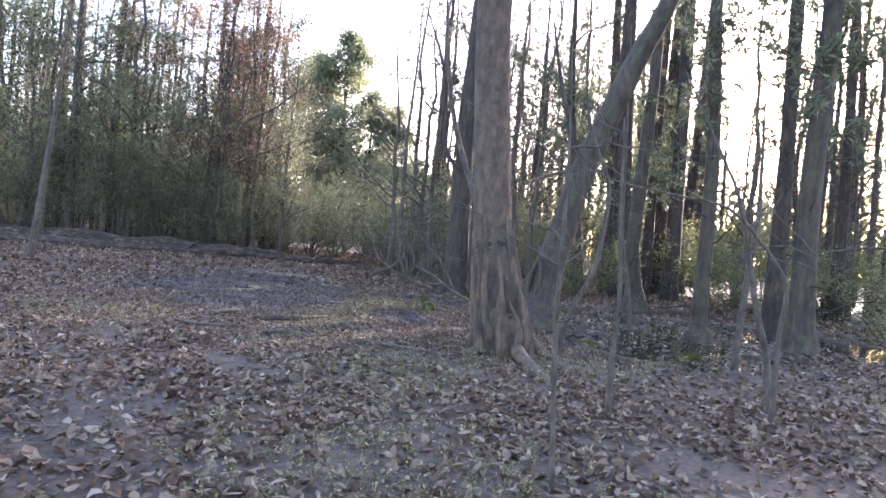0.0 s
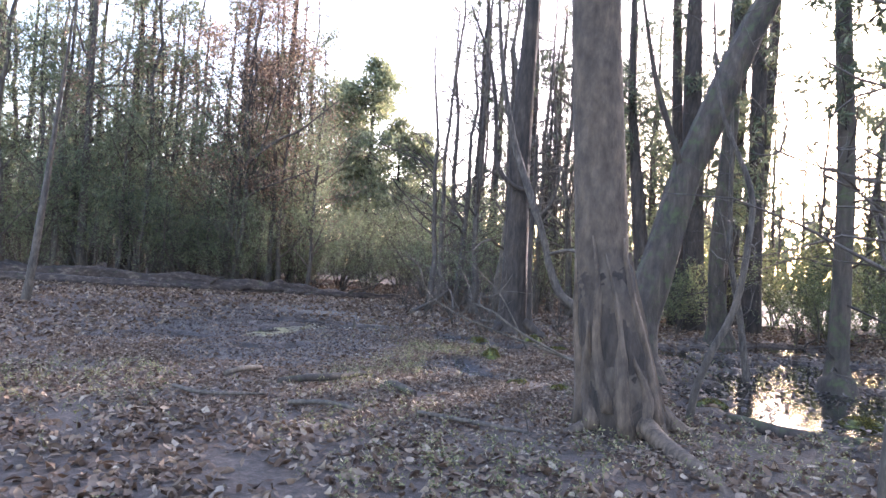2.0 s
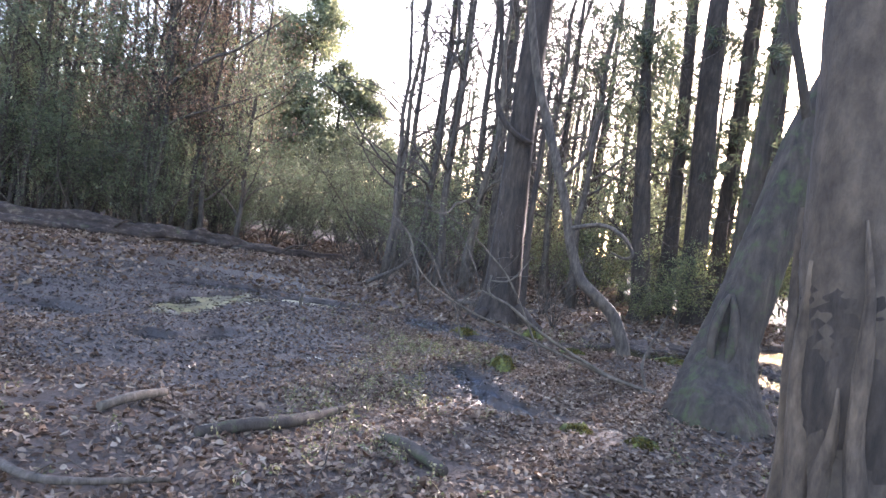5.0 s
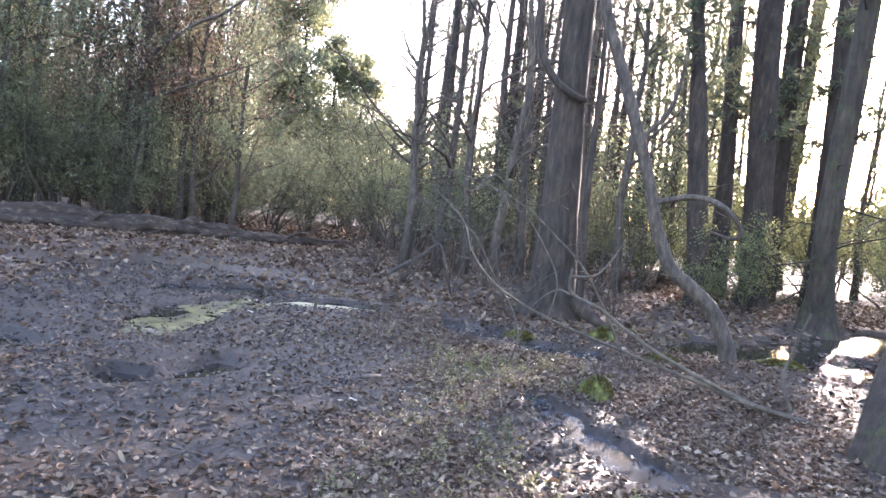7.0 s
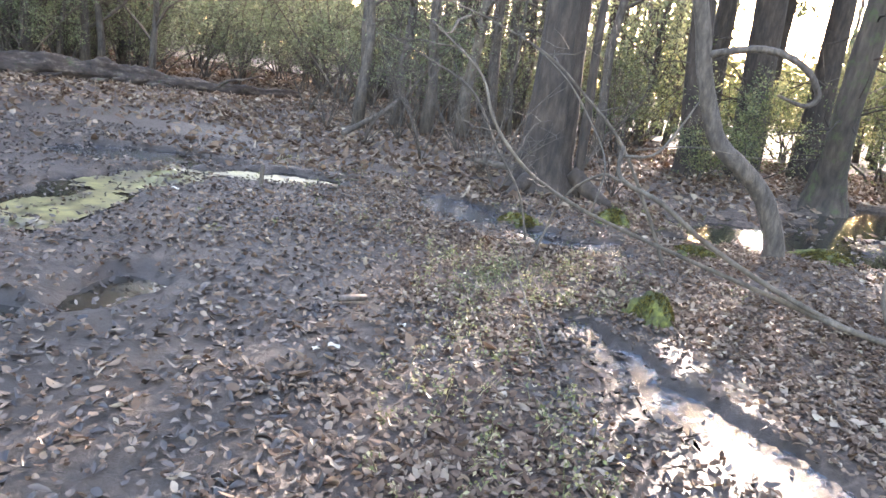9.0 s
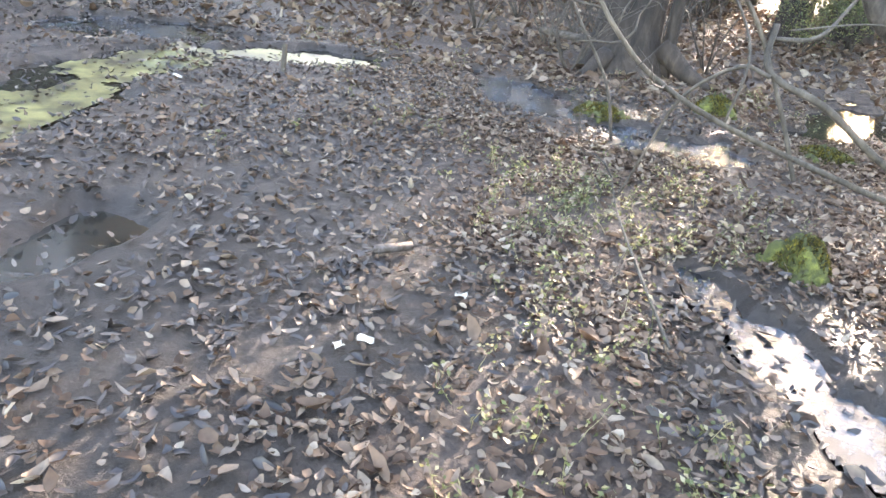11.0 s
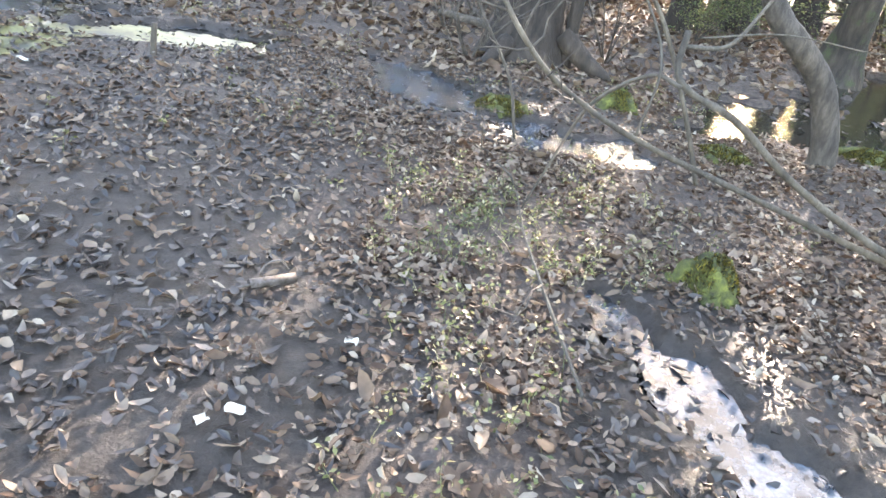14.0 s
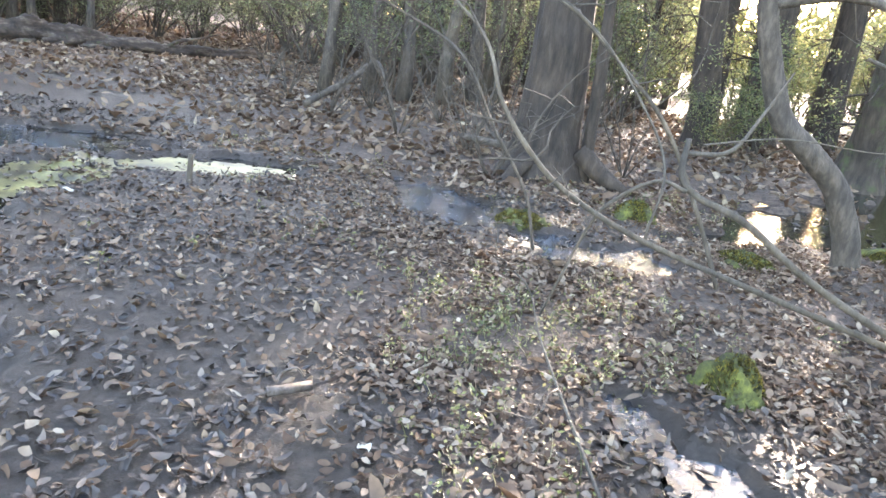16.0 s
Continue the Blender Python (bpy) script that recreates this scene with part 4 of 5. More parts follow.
for label, rows, mat in [
    ("pale broken stick lying on the leaves", [(-0.02, 9.2, 0.05, 0.035), (0.08, 9.45, 0.08, 0.036), (0.16, 9.7, 0.07, 0.03)], BARK_PALE),
    ("mossy rotten branch lying in the litter", [(0.75, 9.05, 0.03, 0.04), (0.95, 9.3, 0.06, 0.045), (1.2, 9.6, 0.06, 0.042), (1.42, 10.25, 0.05, 0.02)], BARK_MOSS),
    ("thin dead twig sticking out of the weeds", [(1.66, 12.2, 0.02, 0.007), (1.6, 12.75, 0.06, 0.007), (1.55, 13.2, 0.12, 0.005), (1.53, 13.5, 0.2, 0.003)], BARK_PALE),
    ("dead stick lying on the leaves", [(1.2, 18.6, 0.2, 0.04), (1.7, 17.9, 0.24, 0.05), (2.0, 17.4, 0.3, 0.04)], BARK_TWIG),
    ("dark branch lying in the swamp", [(5.6, 9.9, 0.02, 0.07), (6.2, 9.7, 0.05, 0.075), (6.9, 9.8, 0.02, 0.06)], BARK_MOSS),
    ("mossy branch lying beside the trickle", [(2.3, 9.2, 0.03, 0.035), (2.0, 9.5, 0.06, 0.04), (1.8, 9.7, 0.03, 0.03)], BARK_MOSS),
    ("grey stick lying in the litter", [(2.6, 8.3, 0.04, 0.02), (3.2, 8.2, 0.05, 0.022), (3.7, 8.0, 0.05, 0.014)], BARK_TWIG),
    ("grey stick lying on the path", [(0.0, 8.2, 0.05, 0.02), (0.5, 8.0, 0.06, 0.022), (1.0, 8.3, 0.05, 0.014)], BARK_TWIG),
    ("short broken stick on the path", [(1.4, 8.0, 0.05, 0.025), (1.75, 8.1, 0.07, 0.025), (2.1, 8.05, 0.05, 0.02)], BARK_PALE),
    ("dead limb lying at the foot of the thicket", [(-0.9, 19.6, 0.15, 0.05), (-0.4, 20.2, 0.5, 0.045), (-0.1, 20.5, 0.75, 0.03), (0.2, 19.8, 0.3, 0.02)], BARK_TWIG),
]:
    rows = [(x, y, zat(x, y) + z, r) for x, y, z, r in rows]
    fallen("stick", label, rows, mat, 8, 7, 0.06, seed=int(abs(rows[0][1]) * 77), side=2 if rows[0][3] < 0.03 else 0)
fallen("peg", "short pale stake standing in the leaves", [(-0.9, 15.5, zat(-0.9, 15.5) - 0.05, 0.022), (-0.9, 15.5, 0.1, 0.022), (-0.89, 15.5, 0.26, 0.02)], BARK_PALE, 8, 5, 0.03, seed=41, category="stake")

# moss cushions
def moss_mound(x, y, r, h, seed, label):
    g = np.random.default_rng(seed)
    z0 = max(zat(x, y), WATER_Z)
    t = thing("moss_mound", (x, y, z0 - 0.03), label, "moss")
    u, w = np.meshgrid(np.linspace(0, 1, 12), np.linspace(0, 2 * np.pi, 22, endpoint=False), indexing="ij")
    rr = r * u * (1 + 0.22 * np.sin(3 * w + seed) + 0.15 * np.sin(5 * w + 2 * seed))
    zz = h * (1 - u ** 2.4) + 0.02 * g.normal(size=u.shape) * (u < 0.95)
    v = np.stack([rr * np.cos(w), rr * np.sin(w), zz], -1).reshape(-1, 3)
    f = np.array([(i * 22 + j, (i + 1) * 22 + j, (i + 1) * 22 + (j + 1) % 22, i * 22 + (j + 1) % 22) for i in range(11) for j in range(22)])
    part("cushion", mesh_from("cushion", v, f, MOSS, True), t)
    k = int(3600 * r * r / 0.06) + 250
    a, q = g.uniform(0, 6.28, k), np.sqrt(g.uniform(0, 1, k)) * r
    c = np.column_stack([q * np.cos(a), q * np.sin(a), h * (1 - (q / r) ** 2.4) + 0.012])
    up = np.column_stack([np.cos(a) * 0.4, np.sin(a) * 0.4, np.ones(k)])
    part("moss_cover", mesh_from("moss_cover", *blades(c, 0.024, 0.008, g, up=up), MOSS_TUFT), t)


for x, y, r, h, lab in [(2.44, 13.15, 0.16, 0.19, "bright green moss cushion on a dark stump beside the trickle"), (3.2, 10.95, 0.16, 0.06, "low green moss patch on the leaves"),
                        (3.75, 10.85, 0.18, 0.06, "low green moss patch by the leaning tree"), (1.7, 15.75, 0.22, 0.08, "flat moss cushion at the edge of the pool"),
                        (2.75, 16.3, 0.2, 0.16, "sunlit moss cushion between pools"), (3.35, 15.3, 0.26, 0.08, "broad moss hummock beside the crooked tree"),
                        (5.6, 11.2, 0.2, 0.08, "moss hummock at the edge of the swamp"), (7.2, 10.9, 0.25, 0.1, "moss hummock in the swamp"), (4.9, 15.9, 0.3, 0.1, "moss hummock by the water")]:
    moss_mound(x, y, r, h, int(x * 31), lab)

# a small tube trap lying in the mud, with its wire
tz = zat(0.54, 12.64)
trap = thing("tube_trap", pose(0.54, 12.64, tz + 0.03, 0, 90, 32), "small dull steel tube trap lying on the mud", "trap")
body = []
for rr, zlist in ((0.02, (-0.09, 0.09)), (0.016, (0.09, -0.08))):
    body += [(rr, z) for z in zlist]
ring = np.linspace(0, 2 * np.pi, 20, endpoint=False)
bv = np.array([(r * math.cos(a), r * math.sin(a), z) for r, z in body for a in ring])
bf = [(i * 20 + j, i * 20 + (j + 1) % 20, (i + 1) * 20 + (j + 1) % 20, (i + 1) * 20 + j) for i in range(3) for j in range(20)]
part("tube", mesh_from("tube", bv, bf, STEEL, True), trap)
part("spring", mesh_from("spring", *tube(smooth_line([(-0.035, 0, -0.05, 0.004), (-0.075, 0, -0.03, 0.004), (-0.08, 0.01, 0.03, 0.004), (-0.04, 0, 0.06, 0.004)], 6), 6), STEEL, True), trap, "bent wire spring")
part("cable", mesh_from("cable", *tube(smooth_line([(0.0, 0, -0.06, 0.005), (0.03, 0.02, -0.2, 0.005), (0.035, -0.03, -0.35, 0.005), (0.04, 0.02, -0.5, 0.005)], 6), 6), STEEL, True), trap, "rusty anchor cable")

# pale leaves that stand out on the mud
for x, y, s, yaw in [(0.58, 11.93, 0.06, 20), (0.5, 11.88, 0.05, 75), (0.87, 12.33, 0.055, 130), (-1.48, 14.84, 0.07, 10)]:
    g = np.random.default_rng(int(yaw))
    t = np.linspace(0, 1, 7)
    v, f = [], []
    for q in t:
        w = s * 0.42 * math.sin(math.pi * min(1, q * 0.96 + 0.02)) ** 0.7 + 0.002
        v += [(q * s - s / 2, -w, 0.012 + 0.01 * math.sin(q * 5)), (q * s - s / 2, 0, 0.006 + 0.01 * math.sin(q * 5)), (q * s - s / 2, w, 0.015 + 0.008 * math.sin(q * 5 + 1))]
    for q in range(6):
        f += [(q * 3, q * 3 + 3, q * 3 + 4, q * 3 + 1), (q * 3 + 1, q * 3 + 4, q * 3 + 5, q * 3 + 2)]
    ob = new("dead_leaf", mesh_from("dead_leaf", v, f, PALE_LEAF, True))
    ob.matrix_basis = pose(x, y, zat(x, y) + 0.012, 0, 0, yaw)
    tagged(ob, "pale bleached dead leaf lying on mud", "leaf", "pale leaves")


# ---------------------------------------------------------------- leaf litter and low weeds
def scatter(name, label, category, box, per, mat, size, keep, seed, lift=0.012, flat=0.8, width=0.5):
    g = np.random.default_rng(seed)
    x0, x1, y0, y1 = box
    n = int((x1 - x0) * (y1 - y0) * per)
    x, y = g.uniform(x0, x1, n), g.uniform(y0, y1, n)
    k = g.uniform(0, 1, n) < keep(x, y)
    x, y = x[k], y[k]
    z = np.maximum(ground_z(x, y), WATER_Z) + np.abs(g.normal(0, lift, len(x))) + 0.006
    ob = new(name, mesh_from(name, *curled(np.column_stack([x, y, z]), size, size * width, g, flat), mat))
    return tagged(ob, label, category, kind="stuff")


def clump(x, y, seed=20):
    return np.clip(0.62 + 0.75 * waves(x, y, seed, 2.6) + 0.5 * waves(x, y, seed + 1, 7.0), 0.12, 1)


def dry_keep(x, y):
    w = wetness(x, y)
    gz = ground_z(x, y)
    under = np.where(gz > WATER_Z + 0.005, 1.0, 0.0)
    return clump(x, y) * (1 - 0.86 * w) * under


def wet_keep(x, y):
    return clump(x, y, 24) * np.clip(wetness(x, y) * 1.2, 0, 1) * np.where(ground_z(x, y) > WATER_Z - 0.02, 1.0, 0.4)


scatter("leaf_litter", "thick litter of curled brown dead leaves", "leaf litter", (-3.5, 5.5, 7.5, 17.5), 900, LITTER, 0.055, dry_keep, 51, 0.009, 0.84, 0.55)
scatter("leaf_litter", "small broken brown leaves packed among the litter", "leaf litter", (-2.5, 4.0, 9.5, 16.5), 1300, LITTER, 0.036, dry_keep, 58, 0.006, 0.86, 0.62)
scatter("leaf_litter", "broad curled oak leaves lying on top of the litter", "leaf litter", (-1.6, 3.8, 8.5, 15.5), 22, LITTER, 0.09, dry_keep, 60, 0.014, 0.8, 0.55)
scatter("leaf_litter", "brown dead leaves at the far end of the clearing", "leaf litter", (-16.0, 6.0, 27.0, 42.0), 50, LITTER, 0.2, dry_keep, 59, 0.02, 0.7, 0.6)
scatter("leaf_litter", "brown dead leaves strewn over the path", "leaf litter", (-7.5, 9.0, -1.5, 7.5), 430, LITTER, 0.08, dry_keep, 52, 0.016, 0.78, 0.6)
scatter("leaf_litter", "brown dead leaves under the wood's edge", "leaf litter", (-13.0, 13.0, 16.5, 27.0), 130, LITTER, 0.12, dry_keep, 53, 0.02, 0.7, 0.6)
scatter("leaf_litter", "brown dead leaves on the open ground", "leaf litter", (-12.0, -3.5, 7.5, 16.5), 170, LITTER, 0.1, dry_keep, 54, 0.018, 0.72, 0.6)
scatter("leaf_litter", "brown dead leaves round the swamp", "leaf litter", (5.5, 13.0, 7.5, 16.5), 220, LITTER, 0.09, dry_keep, 55, 0.018, 0.7, 0.55)
scatter("wet_leaf_litter", "dark wet leaves pressed into the mud", "leaf litter", (-5.5, 4.5, 9.5, 18.5), 420, WET_LITTER, 0.055, wet_keep, 56, 0.008, 0.88, 0.45)
scatter("wet_leaf_litter", "dark wet leaves at the edge of the swamp", "leaf litter", (4.5, 11.5, 8.5, 19.0), 180, WET_LITTER, 0.09, wet_keep, 57, 0.01, 0.85, 0.55)


def weeds(label, box, count, height, seed, keep, leaf=0.022, per=16, mat=None):
    g = np.random.default_rng(seed)
    x0, x1, y0, y1 = box
    x, y = g.uniform(x0, x1, count), g.uniform(y0, y1, count)
    k = g.uniform(0, 1, count) < keep(x, y)
    x, y = x[k], y[k]
    z = ground_z(x, y)
    pieces, spots = [], []
    for a, b, c in zip(x, y, z):
        ln = branch_line((a, b, c - 0.01), (g.normal(0, 0.35), g.normal(0, 0.35), 1), height * g.uniform(0.5, 1.3), 0.0025, g, 4, 0.0, 0.2)
        pieces.append(tube(ln, 3))
        spots.append(ln[g.integers(1, 4, per), :3] + g.normal(0, 0.025, (per, 3)))
    ob = new("low_weeds", mesh_from("low_weeds", *join(pieces + [blades(np.vstack(spots), leaf, leaf * 0.55, g, 0.3)]), mat or WEED))
    tagged(ob, label, "weeds", kind="stuff")


weeds("low small-leaved weeds growing through the leaves", (0.9, 2.6, 9.0, 14.2), 560, 0.14, 61, lambda x, y: np.clip(0.45 + 1.4 * waves(x, y, 31, 2.0), 0.03, 1) * (wetness(x, y) < 0.75))
weeds("sparse green weeds along the path", (-4.5, 6.0, 2.0, 9.5), 3400, 0.13, 62, lambda x, y: np.clip(0.2 + 1.8 * waves(x, y, 33, 1.2), 0.02, 1), 0.026, 14)
weeds("sparse weeds round the swamp", (3.5, 9.0, 5.0, 17.0), 900, 0.16, 63, lambda x, y: np.clip(0.25 + 1.5 * waves(x, y, 35, 1.5), 0.02, 1), 0.03, 12)
weeds("grassy weeds by the pools", (-1.2, 4.2, 13.5, 17.5), 500, 0.12, 64, lambda x, y: np.clip(0.1 + 1.5 * waves(x, y, 37, 1.8), 0.02, 1), 0.025, 14)

# ---------------------------------------------------------------- thicket and shrubs
SHRUBS = [evergreen(70 + k, h, w, n, EVERGREEN, lf) for k, (h, w, n, lf) in enumerate([(3.2, 2.6, 2500, 0.075), (4.2, 3.2, 3600, 0.08), (2.2, 2.2, 1900, 0.07), (5.5, 3.4, 4300, 0.085)])]
BRIGHTS = [evergreen(80 + k, h, w, n, BRIGHT_GREEN, lf) for k, (h, w, n, lf) in enumerate([(2.6, 2.4, 3000, 0.09), (3.6, 2.8, 4200, 0.1)])]
g = np.random.default_rng(90)


def spot(x, y, s=1.0):
    if -17 < x < -3.6:
        # the wood begins behind the fallen trunk
        y = max(y, 18.6 + 0.6 * (x + 15.5) + 0.9 + abs(math.sin(x * 7.3)) * 0.8)
    return Matrix.Translation((x, y, zat(x, y) - 0.04)) @ pose(0, 0, 0, 0, 0, g.uniform(0, 360)) @ Matrix.Diagonal((s, s, s * g.uniform(0.9, 1.15), 1))


THICKET = [(0.3, 25.6, 0, 1.1), (-1.0, 26.2, 1, 0.95), (1.5, 25.4, 0, 1.1), (-2.6, 28.0, 1, 1.05), (-0.4, 28.2, 3, 0.85), (-3.6, 30.5, 1, 1.1), (-0.1, 23.2, 2, 1.2), (4.0, 23.6, 2, 1.0), (3.1, 25.2, 0, 0.9),
           (-1.8, 27.4, 3, 0.9), (-6.4, 31.0, 1, 1.0), (-4.4, 33.0, 3, 0.9), (-9.0, 34.0, 1, 1.1), (-12.0, 37.0, 3, 0.8), (-7.2, 38.0, 3, 0.9), (3.6, 26.0, 1, 0.8)]
for x, y, k, s in THICKET:
    put_shrub(spot(x, y, s), SHRUBS[k], "dense dark evergreen shrub with small leaves and bare stems")
for x, y, k, s in [(9.4, 21.0, 1, 0.5), (5.0, 21.0, 0, 0.5), (8.9, 21.5, 1, 0.7), (6.0, 21.6, 1, 0.6), (10.5, 19.5, 1, 0.7), (7.4, 26.5, 1, 0.8), (4.2, 24.0, 1, 0.75), (10.4, 25, 1, 0.9), (9.8, 29, 1, 1.0),
                   (12.5, 23, 1, 0.8), (12.8, 18, 0, 0.8), (11.2, 13.5, 0, 0.7), (14, 27, 1, 1.0), (16, 22, 1, 1.0), (6.2, 30, 1, 0.9), (4.0, 31, 1, 0.9), (12, 33, 1, 1.1), (16, 33, 1, 1.1), (2.5, 34, 1, 1.0), (0.2, 31, 1, 1.0), (-2.4, 35, 1, 1.1), (8.5, 36, 1, 1.2)]:
    put_shrub(spot(x, y, s), BRIGHTS[k], "loose yellow-green leafy shrub lit from behind", "bright shrubs")
# bare thicket stems
for x, y, s in [(-0.6, 19.8, 1), (1.3, 18.6, 1), (3.1, 18.3, 1), (-1.6, 21.6, 1), (0.4, 19.0, 1.1), (0.9, 20.4, 1.3), (-0.2, 21.2, 1.4), (1.7, 19.6, 1.3), (2.9, 20.2, 1.4), (-2.4, 23.4, 1.2), (1.5, 17.3, 0.8)]:
    gg = np.random.default_rng(int(x * 10 + 200))
    t = thing("bare_shrub", (x, y, zat(x, y) - 0.04), "leafless bush of thin grey stems", "shrub", "bare bushes")
    for _ in range(7):
        a = gg.uniform(0, 6.28)
        ln = branch_line((0, 0, 0), (0.5 * math.cos(a), 0.5 * math.sin(a), 1), gg.uniform(0.8, 2.0) * s, 0.012, gg, 8, 0.0, 0.12)
        part("stem", mesh_from("stem", *join([tube(ln, 5)] + [tube(b, 3) for b in twigs_on(ln, gg, 7, 0.5, 0.005, 4)]), BARK_TWIG, True), t)

# ---------------------------------------------------------------- the wood all round
PINES = [pine(100 + k, h, r, b, d) for k, (h, r, b, d) in enumerate([(15, 0.2, 0.4, 1.0), (18, 0.23, 0.5, 1.1), (13, 0.15, 0.35, 1.0), (20, 0.26, 0.55, 1.2)])]
BARES = [bare_tree(120 + k, h, r, m, None, 0) for k, (h, r, m) in enumerate([(9, 0.09, BARK_TWIG), (12, 0.12, BARK_PALE), (14, 0.14, BARK_TWIG), (7, 0.06, BARK_PALE)])]
RUSSETS = [bare_tree(130 + k, h, r, BARK_TWIG, RUSSET, n) for k, (h, r, n) in enumerate([(10, 0.1, 2600), (13, 0.12, 3400)])]
LEAFY = [bare_tree(140 + k, h, r, BARK_TWIG, EVERGREEN, n) for k, (h, r, n) in enumerate([(8, 0.08, 5600), (11, 0.1, 7200)])]


def full_pine(seed, height):
    g = np.random.default_rng(seed)
    line = np.array([(0, 0, 0, 0.32), (0.2, 0, height * 0.5, 0.22), (0.1, 0.1, height * 0.97, 0.05)])
    limbs, c = [], []
    for _ in range(80):
        f = g.uniform(0.15, 0.98)
        a = g.uniform(0, 6.28)
        L = height * 0.27 * (1.0 - 0.75 * max(0, f - 0.35)) * g.uniform(0.6, 1.1) * (0.45 if f > 0.9 else 1)
        b = branch_line((0.15, 0, f * height), (math.cos(a), math.sin(a), g.uniform(0.0, 0.55)), L, 0.05, g, 6, 0.02)
        limbs.append(tube(b, 4))
        for p in b[2:, :3]:
            c.append(p + g.normal(0, 0.5, (64, 3)) * (1.1, 1.1, 0.8))
    v, f = blades(np.vstack(c), 0.42, 0.15, g)
    return mesh_from("trunk", *tube(smooth_line(line, 5), 8, 0.04), BARK_PINE, True), mesh_from("branchwork", *join(limbs), BARK_PINE, True), mesh_from("crown", v, f, EVERGREEN)


FARPINE = full_pine(150, 19)
put_pine(spot(-20.8, 68.0, 1.08), FARPINE, "tall full-crowned pine far off against the sky")
put_pine(spot(-16.0, 72.0, 0.75), FARPINE, "full-crowned pine far off against the sky")
for x, y, k in [(-18.3, 70.5, 0.82), (-14.2, 75.0, 0.55), (-12.0, 78.0, 0.5)]:
    put_pine(spot(x, y, k), FARPINE, "broad full-crowned pine at the far end of the clearing")
put_pine(spot(-25.0, 70.0, 1.05), FARPINE, "tall full-crowned pine at the far edge of the wood")


def in_gap(x, y):
    # the open strip of sky above the far end of the clearing
    a = (x - 3.0) / (y - 4.0)
    return -0.44 < a < -0.2


def in_sun(x, y):
    a = math.degrees(math.atan2(x - 1.2, y - 9.0))
    return 18.0 < a < 31.0


left = [(x, y) for y in np.arange(15.5, 62, 2.3) for x in np.arange(-40, -5, 2.3)]
for x, y in left:
    x, y = x + g.uniform(-1, 1), y + g.uniform(-1, 1)
    if x > -8.6 + 0.34 * (y - 17) * (y < 27) or x > -5 or in_gap(x, y) and y > 24 or y < 14.5 or -x > 14 + y * 0.75:
        continue
    u = g.uniform()
    edge = x > -13 + 0.34 * (y - 17) and y < 34
    if edge:
        u = 0.2 + u * 0.8
    if u < 0.2:
        put_pine(spot(x, y, g.uniform(0.8, 1.1)), PINES[g.integers(0, 4)], "tall slim pine in the dense wood")
    elif u < 0.6:
        put_pine(spot(x, y, g.uniform(0.8, 1.2)), BARES[g.integers(0, 4)], "slim leafless grey tree in the dense wood", "bare_tree", group="bare trees of the wood")
    elif u < 0.74:
        put_pine(spot(x, y, g.uniform(0.75, 1.1)), LEAFY[g.integers(0, 2)], "slender tree with dull green leaves", "leafy_tree", group="leafy trees of the wood")
    elif y > 19 and u < 0.93 and -15 < x:
        put_pine(spot(x, y, g.uniform(0.8, 1.1)), RUSSETS[g.integers(0, 2)], "slender tree with withered russet leaves", "russet_tree", group="russet trees of the wood")
    else:
        put_shrub(spot(x, y, g.uniform(0.7, 1.1)), SHRUBS[g.integers(0, 4)], "evergreen shrub under the trees")

for x, y, k, s in [(-10.5, 18.6, 1, 0.9), (-12.8, 18.2, 3, 0.9), (-9.2, 20.4, 0, 1.0), (-11.5, 21.5, 3, 0.85), (-15.5, 18.5, 1, 1.1), (-18.5, 19.5, 3, 1.0), (-8.6, 23.6, 1, 0.8), (-14.0, 22.5, 3, 1.0), (-7.6, 26.5, 0, 0.9), (-10.5, 26.5, 3, 0.9),
                   (-17.5, 23.5, 3, 1.1), (-21.5, 22.5, 3, 1.1), (-7.0, 29.5, 1, 0.8), (-9.5, 31.0, 3, 0.85), (-13.0, 29.0, 3, 1.0)]:
    put_shrub(spot(x, y, s), SHRUBS[k], "tall dull green evergreen shrub behind the fallen trunk")
for k in range(24):
    x, y = g.uniform(-30, -6.5), g.uniform(19, 48)
    if x > -8.0 + 0.30 * (y - 17) and y < 30:
        continue
    put_shrub(spot(x, y, g.uniform(0.55, 0.95)), SHRUBS[(0, 2, 1)[k % 3]], "dull green shrub on the floor of the wood")
for x, y, k, s in [(-4.2, 30.5, 2, 0.9), (-5.6, 28.6, 2, 0.8), (-6.0, 34.5, 0, 0.9), (-8.4, 29.5, 2, 1.0), (-3.0, 32.0, 0, 0.9), (-10.5, 33.0, 0, 1.0), (-5.0, 38.0, 1, 0.9), (-8.0, 42.0, 1, 1.0), (-11.0, 45.0, 1, 1.1), (-14.0, 48.0, 1, 1.2), (-9.0, 50.0, 3, 1.0)]:
    put_shrub(spot(x, y, s), SHRUBS[k], "low green shrub at the far end of the clearing")
for x, y, k, s in [(-9.6, 17.9, 0, 0.9), (-12.0, 17.2, 1, 0.8), (-14.5, 17.0, 0, 1.1), (-8.4, 21.8, 0, 0.8), (-17.0, 17.5, 1, 1.0), (-11.0, 19.8, 1, 0.9)]:
    put_pine(spot(x, y, s), LEAFY[k], "slender tree with dull green leaves at the wood's edge", "leafy_tree", group="leafy trees of the wood")
for x, y, k, s in [(-7.6, 24.6, 0, 0.9), (-8.2, 27.0, 1, 0.9), (-10.4, 27.8, 0, 0.95), (-9.4, 25.0, 1, 0.95), (-11.4, 30.5, 0, 1.0), (-8.8, 23.4, 0, 0.85)]:
    put_pine(spot(x, y, s), RUSSETS[k], "slender tree with withered russet leaves at the end of the clearing", "russet_tree", group="russet trees of the wood")
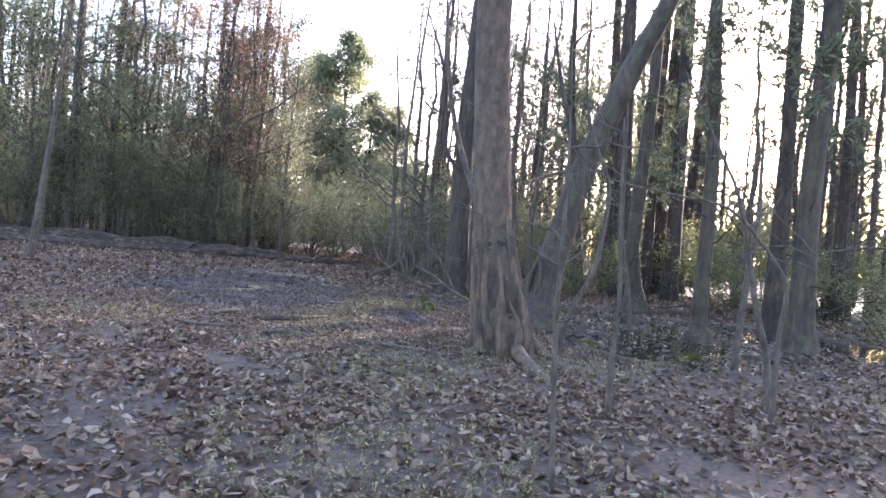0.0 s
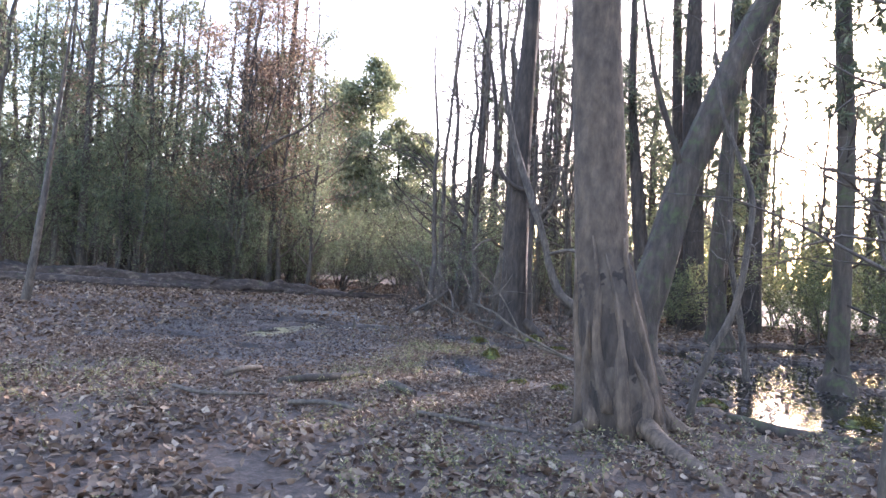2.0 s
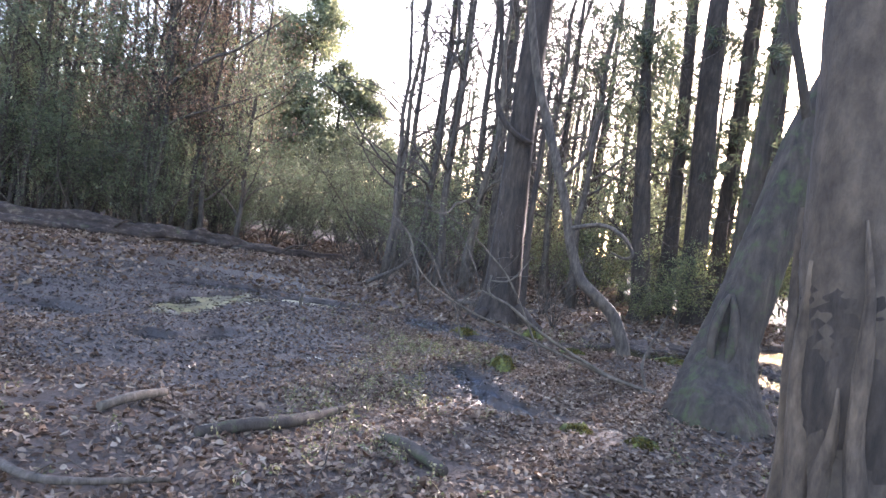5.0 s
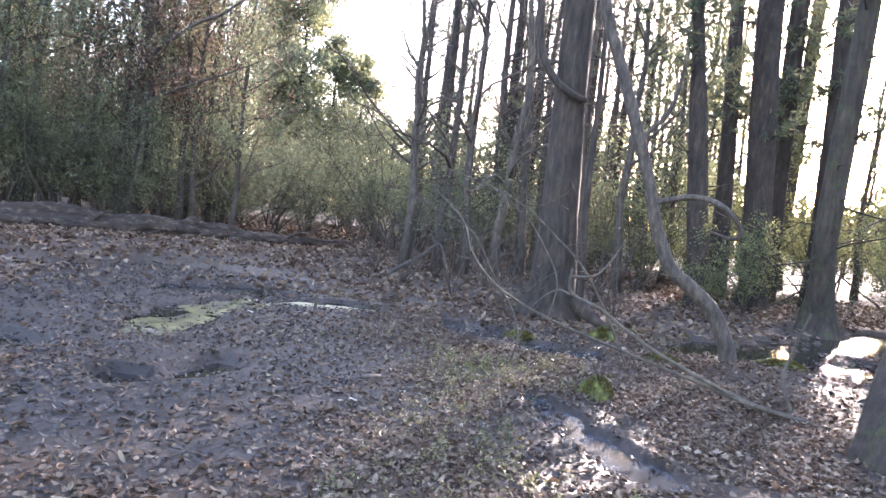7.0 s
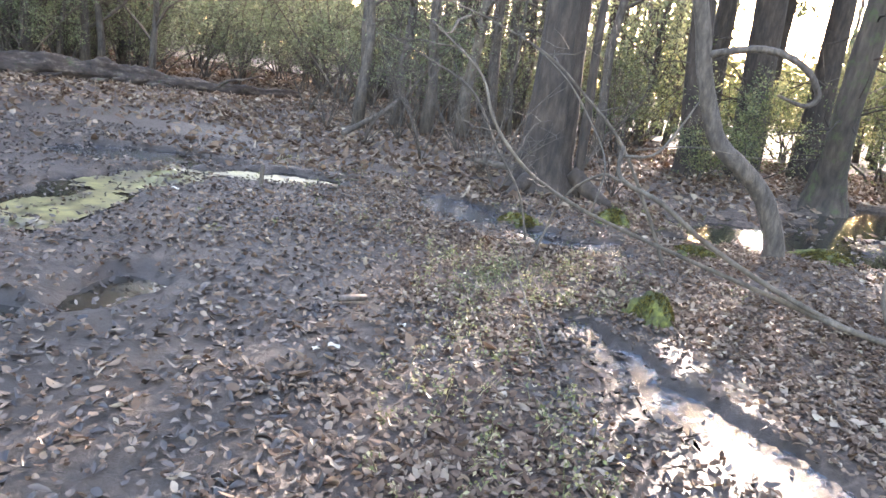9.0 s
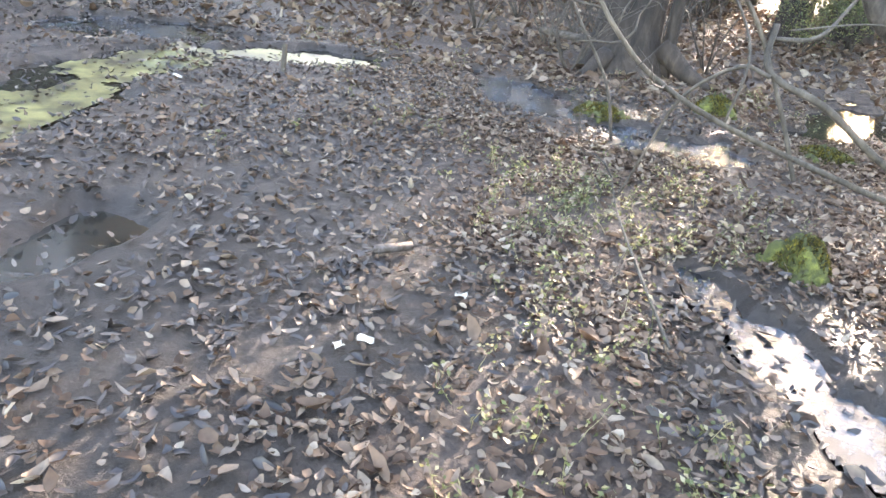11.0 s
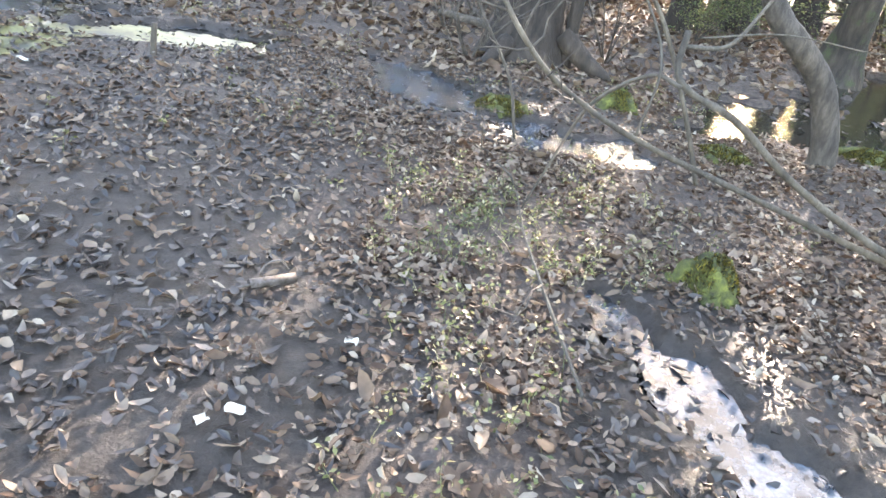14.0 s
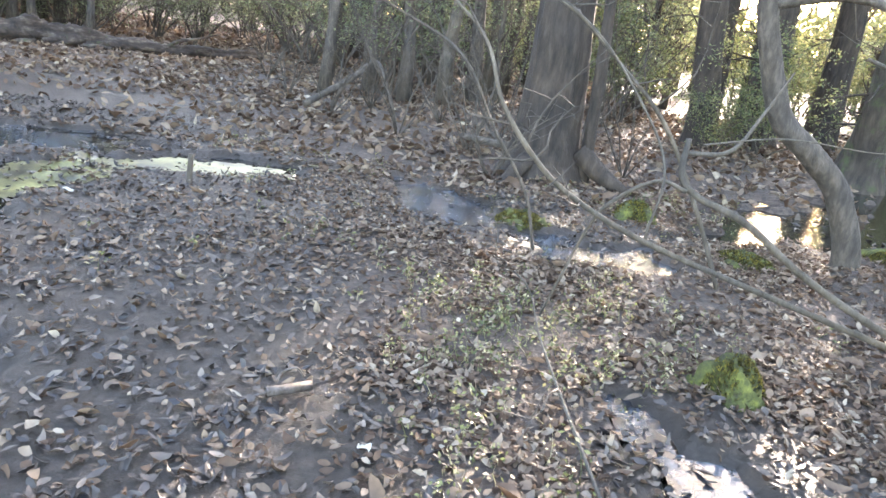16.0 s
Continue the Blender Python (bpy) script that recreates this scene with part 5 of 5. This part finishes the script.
for x, y, k, s in [(-1.1, 22.0, 0, 1.1), (-0.5, 23.2, 2, 0.8), (0.2, 22.4, 0, 1.2), (0.85, 22.6, 1, 1.0), (1.4, 23.6, 2, 0.9), (-1.6, 25.0, 1, 0.9), (0.6, 26.0, 2, 1.0), (2.9, 24.5, 1, 1.0), (3.6, 22.8, 0, 1.2), (-2.0, 28.5, 2, 1.0)]:
    put_pine(spot(x, y, s), BARES[k], "slim leafless tree rising from the thicket", "bare_tree", group="bare trees of the wood")

right = [(x, y) for y in np.arange(20, 66, 3.0) for x in np.arange(-5, 48, 3.0)]
for x, y in right:
    x, y = x + g.uniform(-1.4, 1.4), y + g.uniform(-1.4, 1.4)
    if (y < 29 and x < 11) or x < -6 or in_gap(x, y) or x > 14 + y * 0.6 or (in_sun(x, y) and g.uniform() < 0.75):
        continue
    u = g.uniform()
    if u < 0.6 and not in_sun(x, y):
        put_pine(spot(x, y, g.uniform(0.7, 1.0)), PINES[g.integers(0, 4)], "tall slim pine against the bright sky")
    elif u < 0.74:
        put_pine(spot(x, y, g.uniform(0.9, 1.3)), BARES[g.integers(0, 4)], "slim leafless tree against the bright sky", "bare_tree", group="bare trees of the wood")
    elif u < 0.9:
        put_shrub(spot(x, y, g.uniform(0.6, 1.0)), BRIGHTS[g.integers(0, 2)], "yellow-green shrub under the pines", "bright shrubs")
for x, y in [(13, 6), (15, 10), (17, 15), (14, 18), (12, 11), (18, 8), (16, 19), (11.5, 20.5)]:
    put_pine(spot(x, y, g.uniform(0.7, 1.0)), PINES[g.integers(0, 4)], "tall slim pine beyond the swamp")

# extra trees added to keep the low sun off the path and the mud
for x, y in [(5.2, 26.5), (6.4, 28.5), (14, 33), (15.5, 35), (17, 33.5), (18, 37), (19.5, 35.5), (21, 39), (22.5, 37), (24, 41), (16.5, 38), (20, 42), (25, 38.5), (13.2, 30.5)]:
    put_pine(spot(x, y, g.uniform(0.8, 1.0)), LEAFY[g.integers(0, 2)], "leafy tree added at the far side of the swamp to block the sun", "leafy_tree", group="leafy trees of the wood")

gw = np.random.default_rng(401)
for k in range(9):
    # the deep wood behind the fallen trunk
    y = gw.uniform(27, 60)
    x = -gw.uniform(0.42, 0.95) * (y - 3) + 2
    if in_gap(x, y):
        continue
    if k % 4 == 0:
        put_pine(spot(x, y, gw.uniform(1.0, 1.3)), RUSSETS[k % 2], "tall tree with withered russet leaves deep in the wood", "russet_tree", group="russet trees of the wood")
    elif k % 2:
        put_pine(spot(x, y, gw.uniform(1.0, 1.4)), PINES[k % 4], "tall pine deep in the wood behind the fallen trunk")
    else:
        put_pine(spot(x, y, gw.uniform(1.1, 1.4)), BARES[(k // 2) % 4], "tall leafless tree deep in the wood", "bare_tree", group="bare trees of the wood")
for k in range(40):
    # twiggy bare crowns between the pines beyond the water
    y = gw.uniform(23, 44)
    x = gw.uniform(-0.1, 0.5) * (y - 3) + 3.5
    if in_gap(x, y) or in_sun(x, y):
        continue
    put_pine(spot(x, y, gw.uniform(0.9, 1.3)), BARES[k % 4], "twiggy leafless tree between the pines beyond the water", "bare_tree", group="bare trees of the wood")

# far woods that close the view
vs = []
for k in range(900):
    a = g.uniform(-1.15, 1.1)
    d = g.uniform(75, 110)
    x, y = 2 + d * math.sin(a), 4 + d * math.cos(a)
    h = g.uniform(3, 7.5) if (in_gap(x, y) or in_sun(x, y)) else g.uniform(5, 15)
    vs.append((x, y, h))
pieces, lumps = [], []
for x, y, h in vs:
    z = zat(x, y) - 0.3
    pieces.append(tube(np.array([(x, y, z, 0.16), (x + g.normal(0, 0.3), y, z + h * 0.5, 0.12), (x + g.normal(0, 0.4), y, z + h, 0.03)]), 4))
    m = 26
    f = np.sqrt(g.uniform(0.02, 1, m))
    c = np.column_stack([x + g.normal(0, 1.1, m), y + g.normal(0, 1.1, m), z + h * f])
    lumps.append(c)
far = thing("far_woods", (0, 0, 0), "distant edge of mixed pine wood", "woods", kind="stuff")
part("trunks", mesh_from("trunks", *join(pieces), BARK_PINE, True), far)
part("foliage", mesh_from("foliage", *blades(np.vstack(lumps), 1.1, 0.55, g), NEEDLES), far)
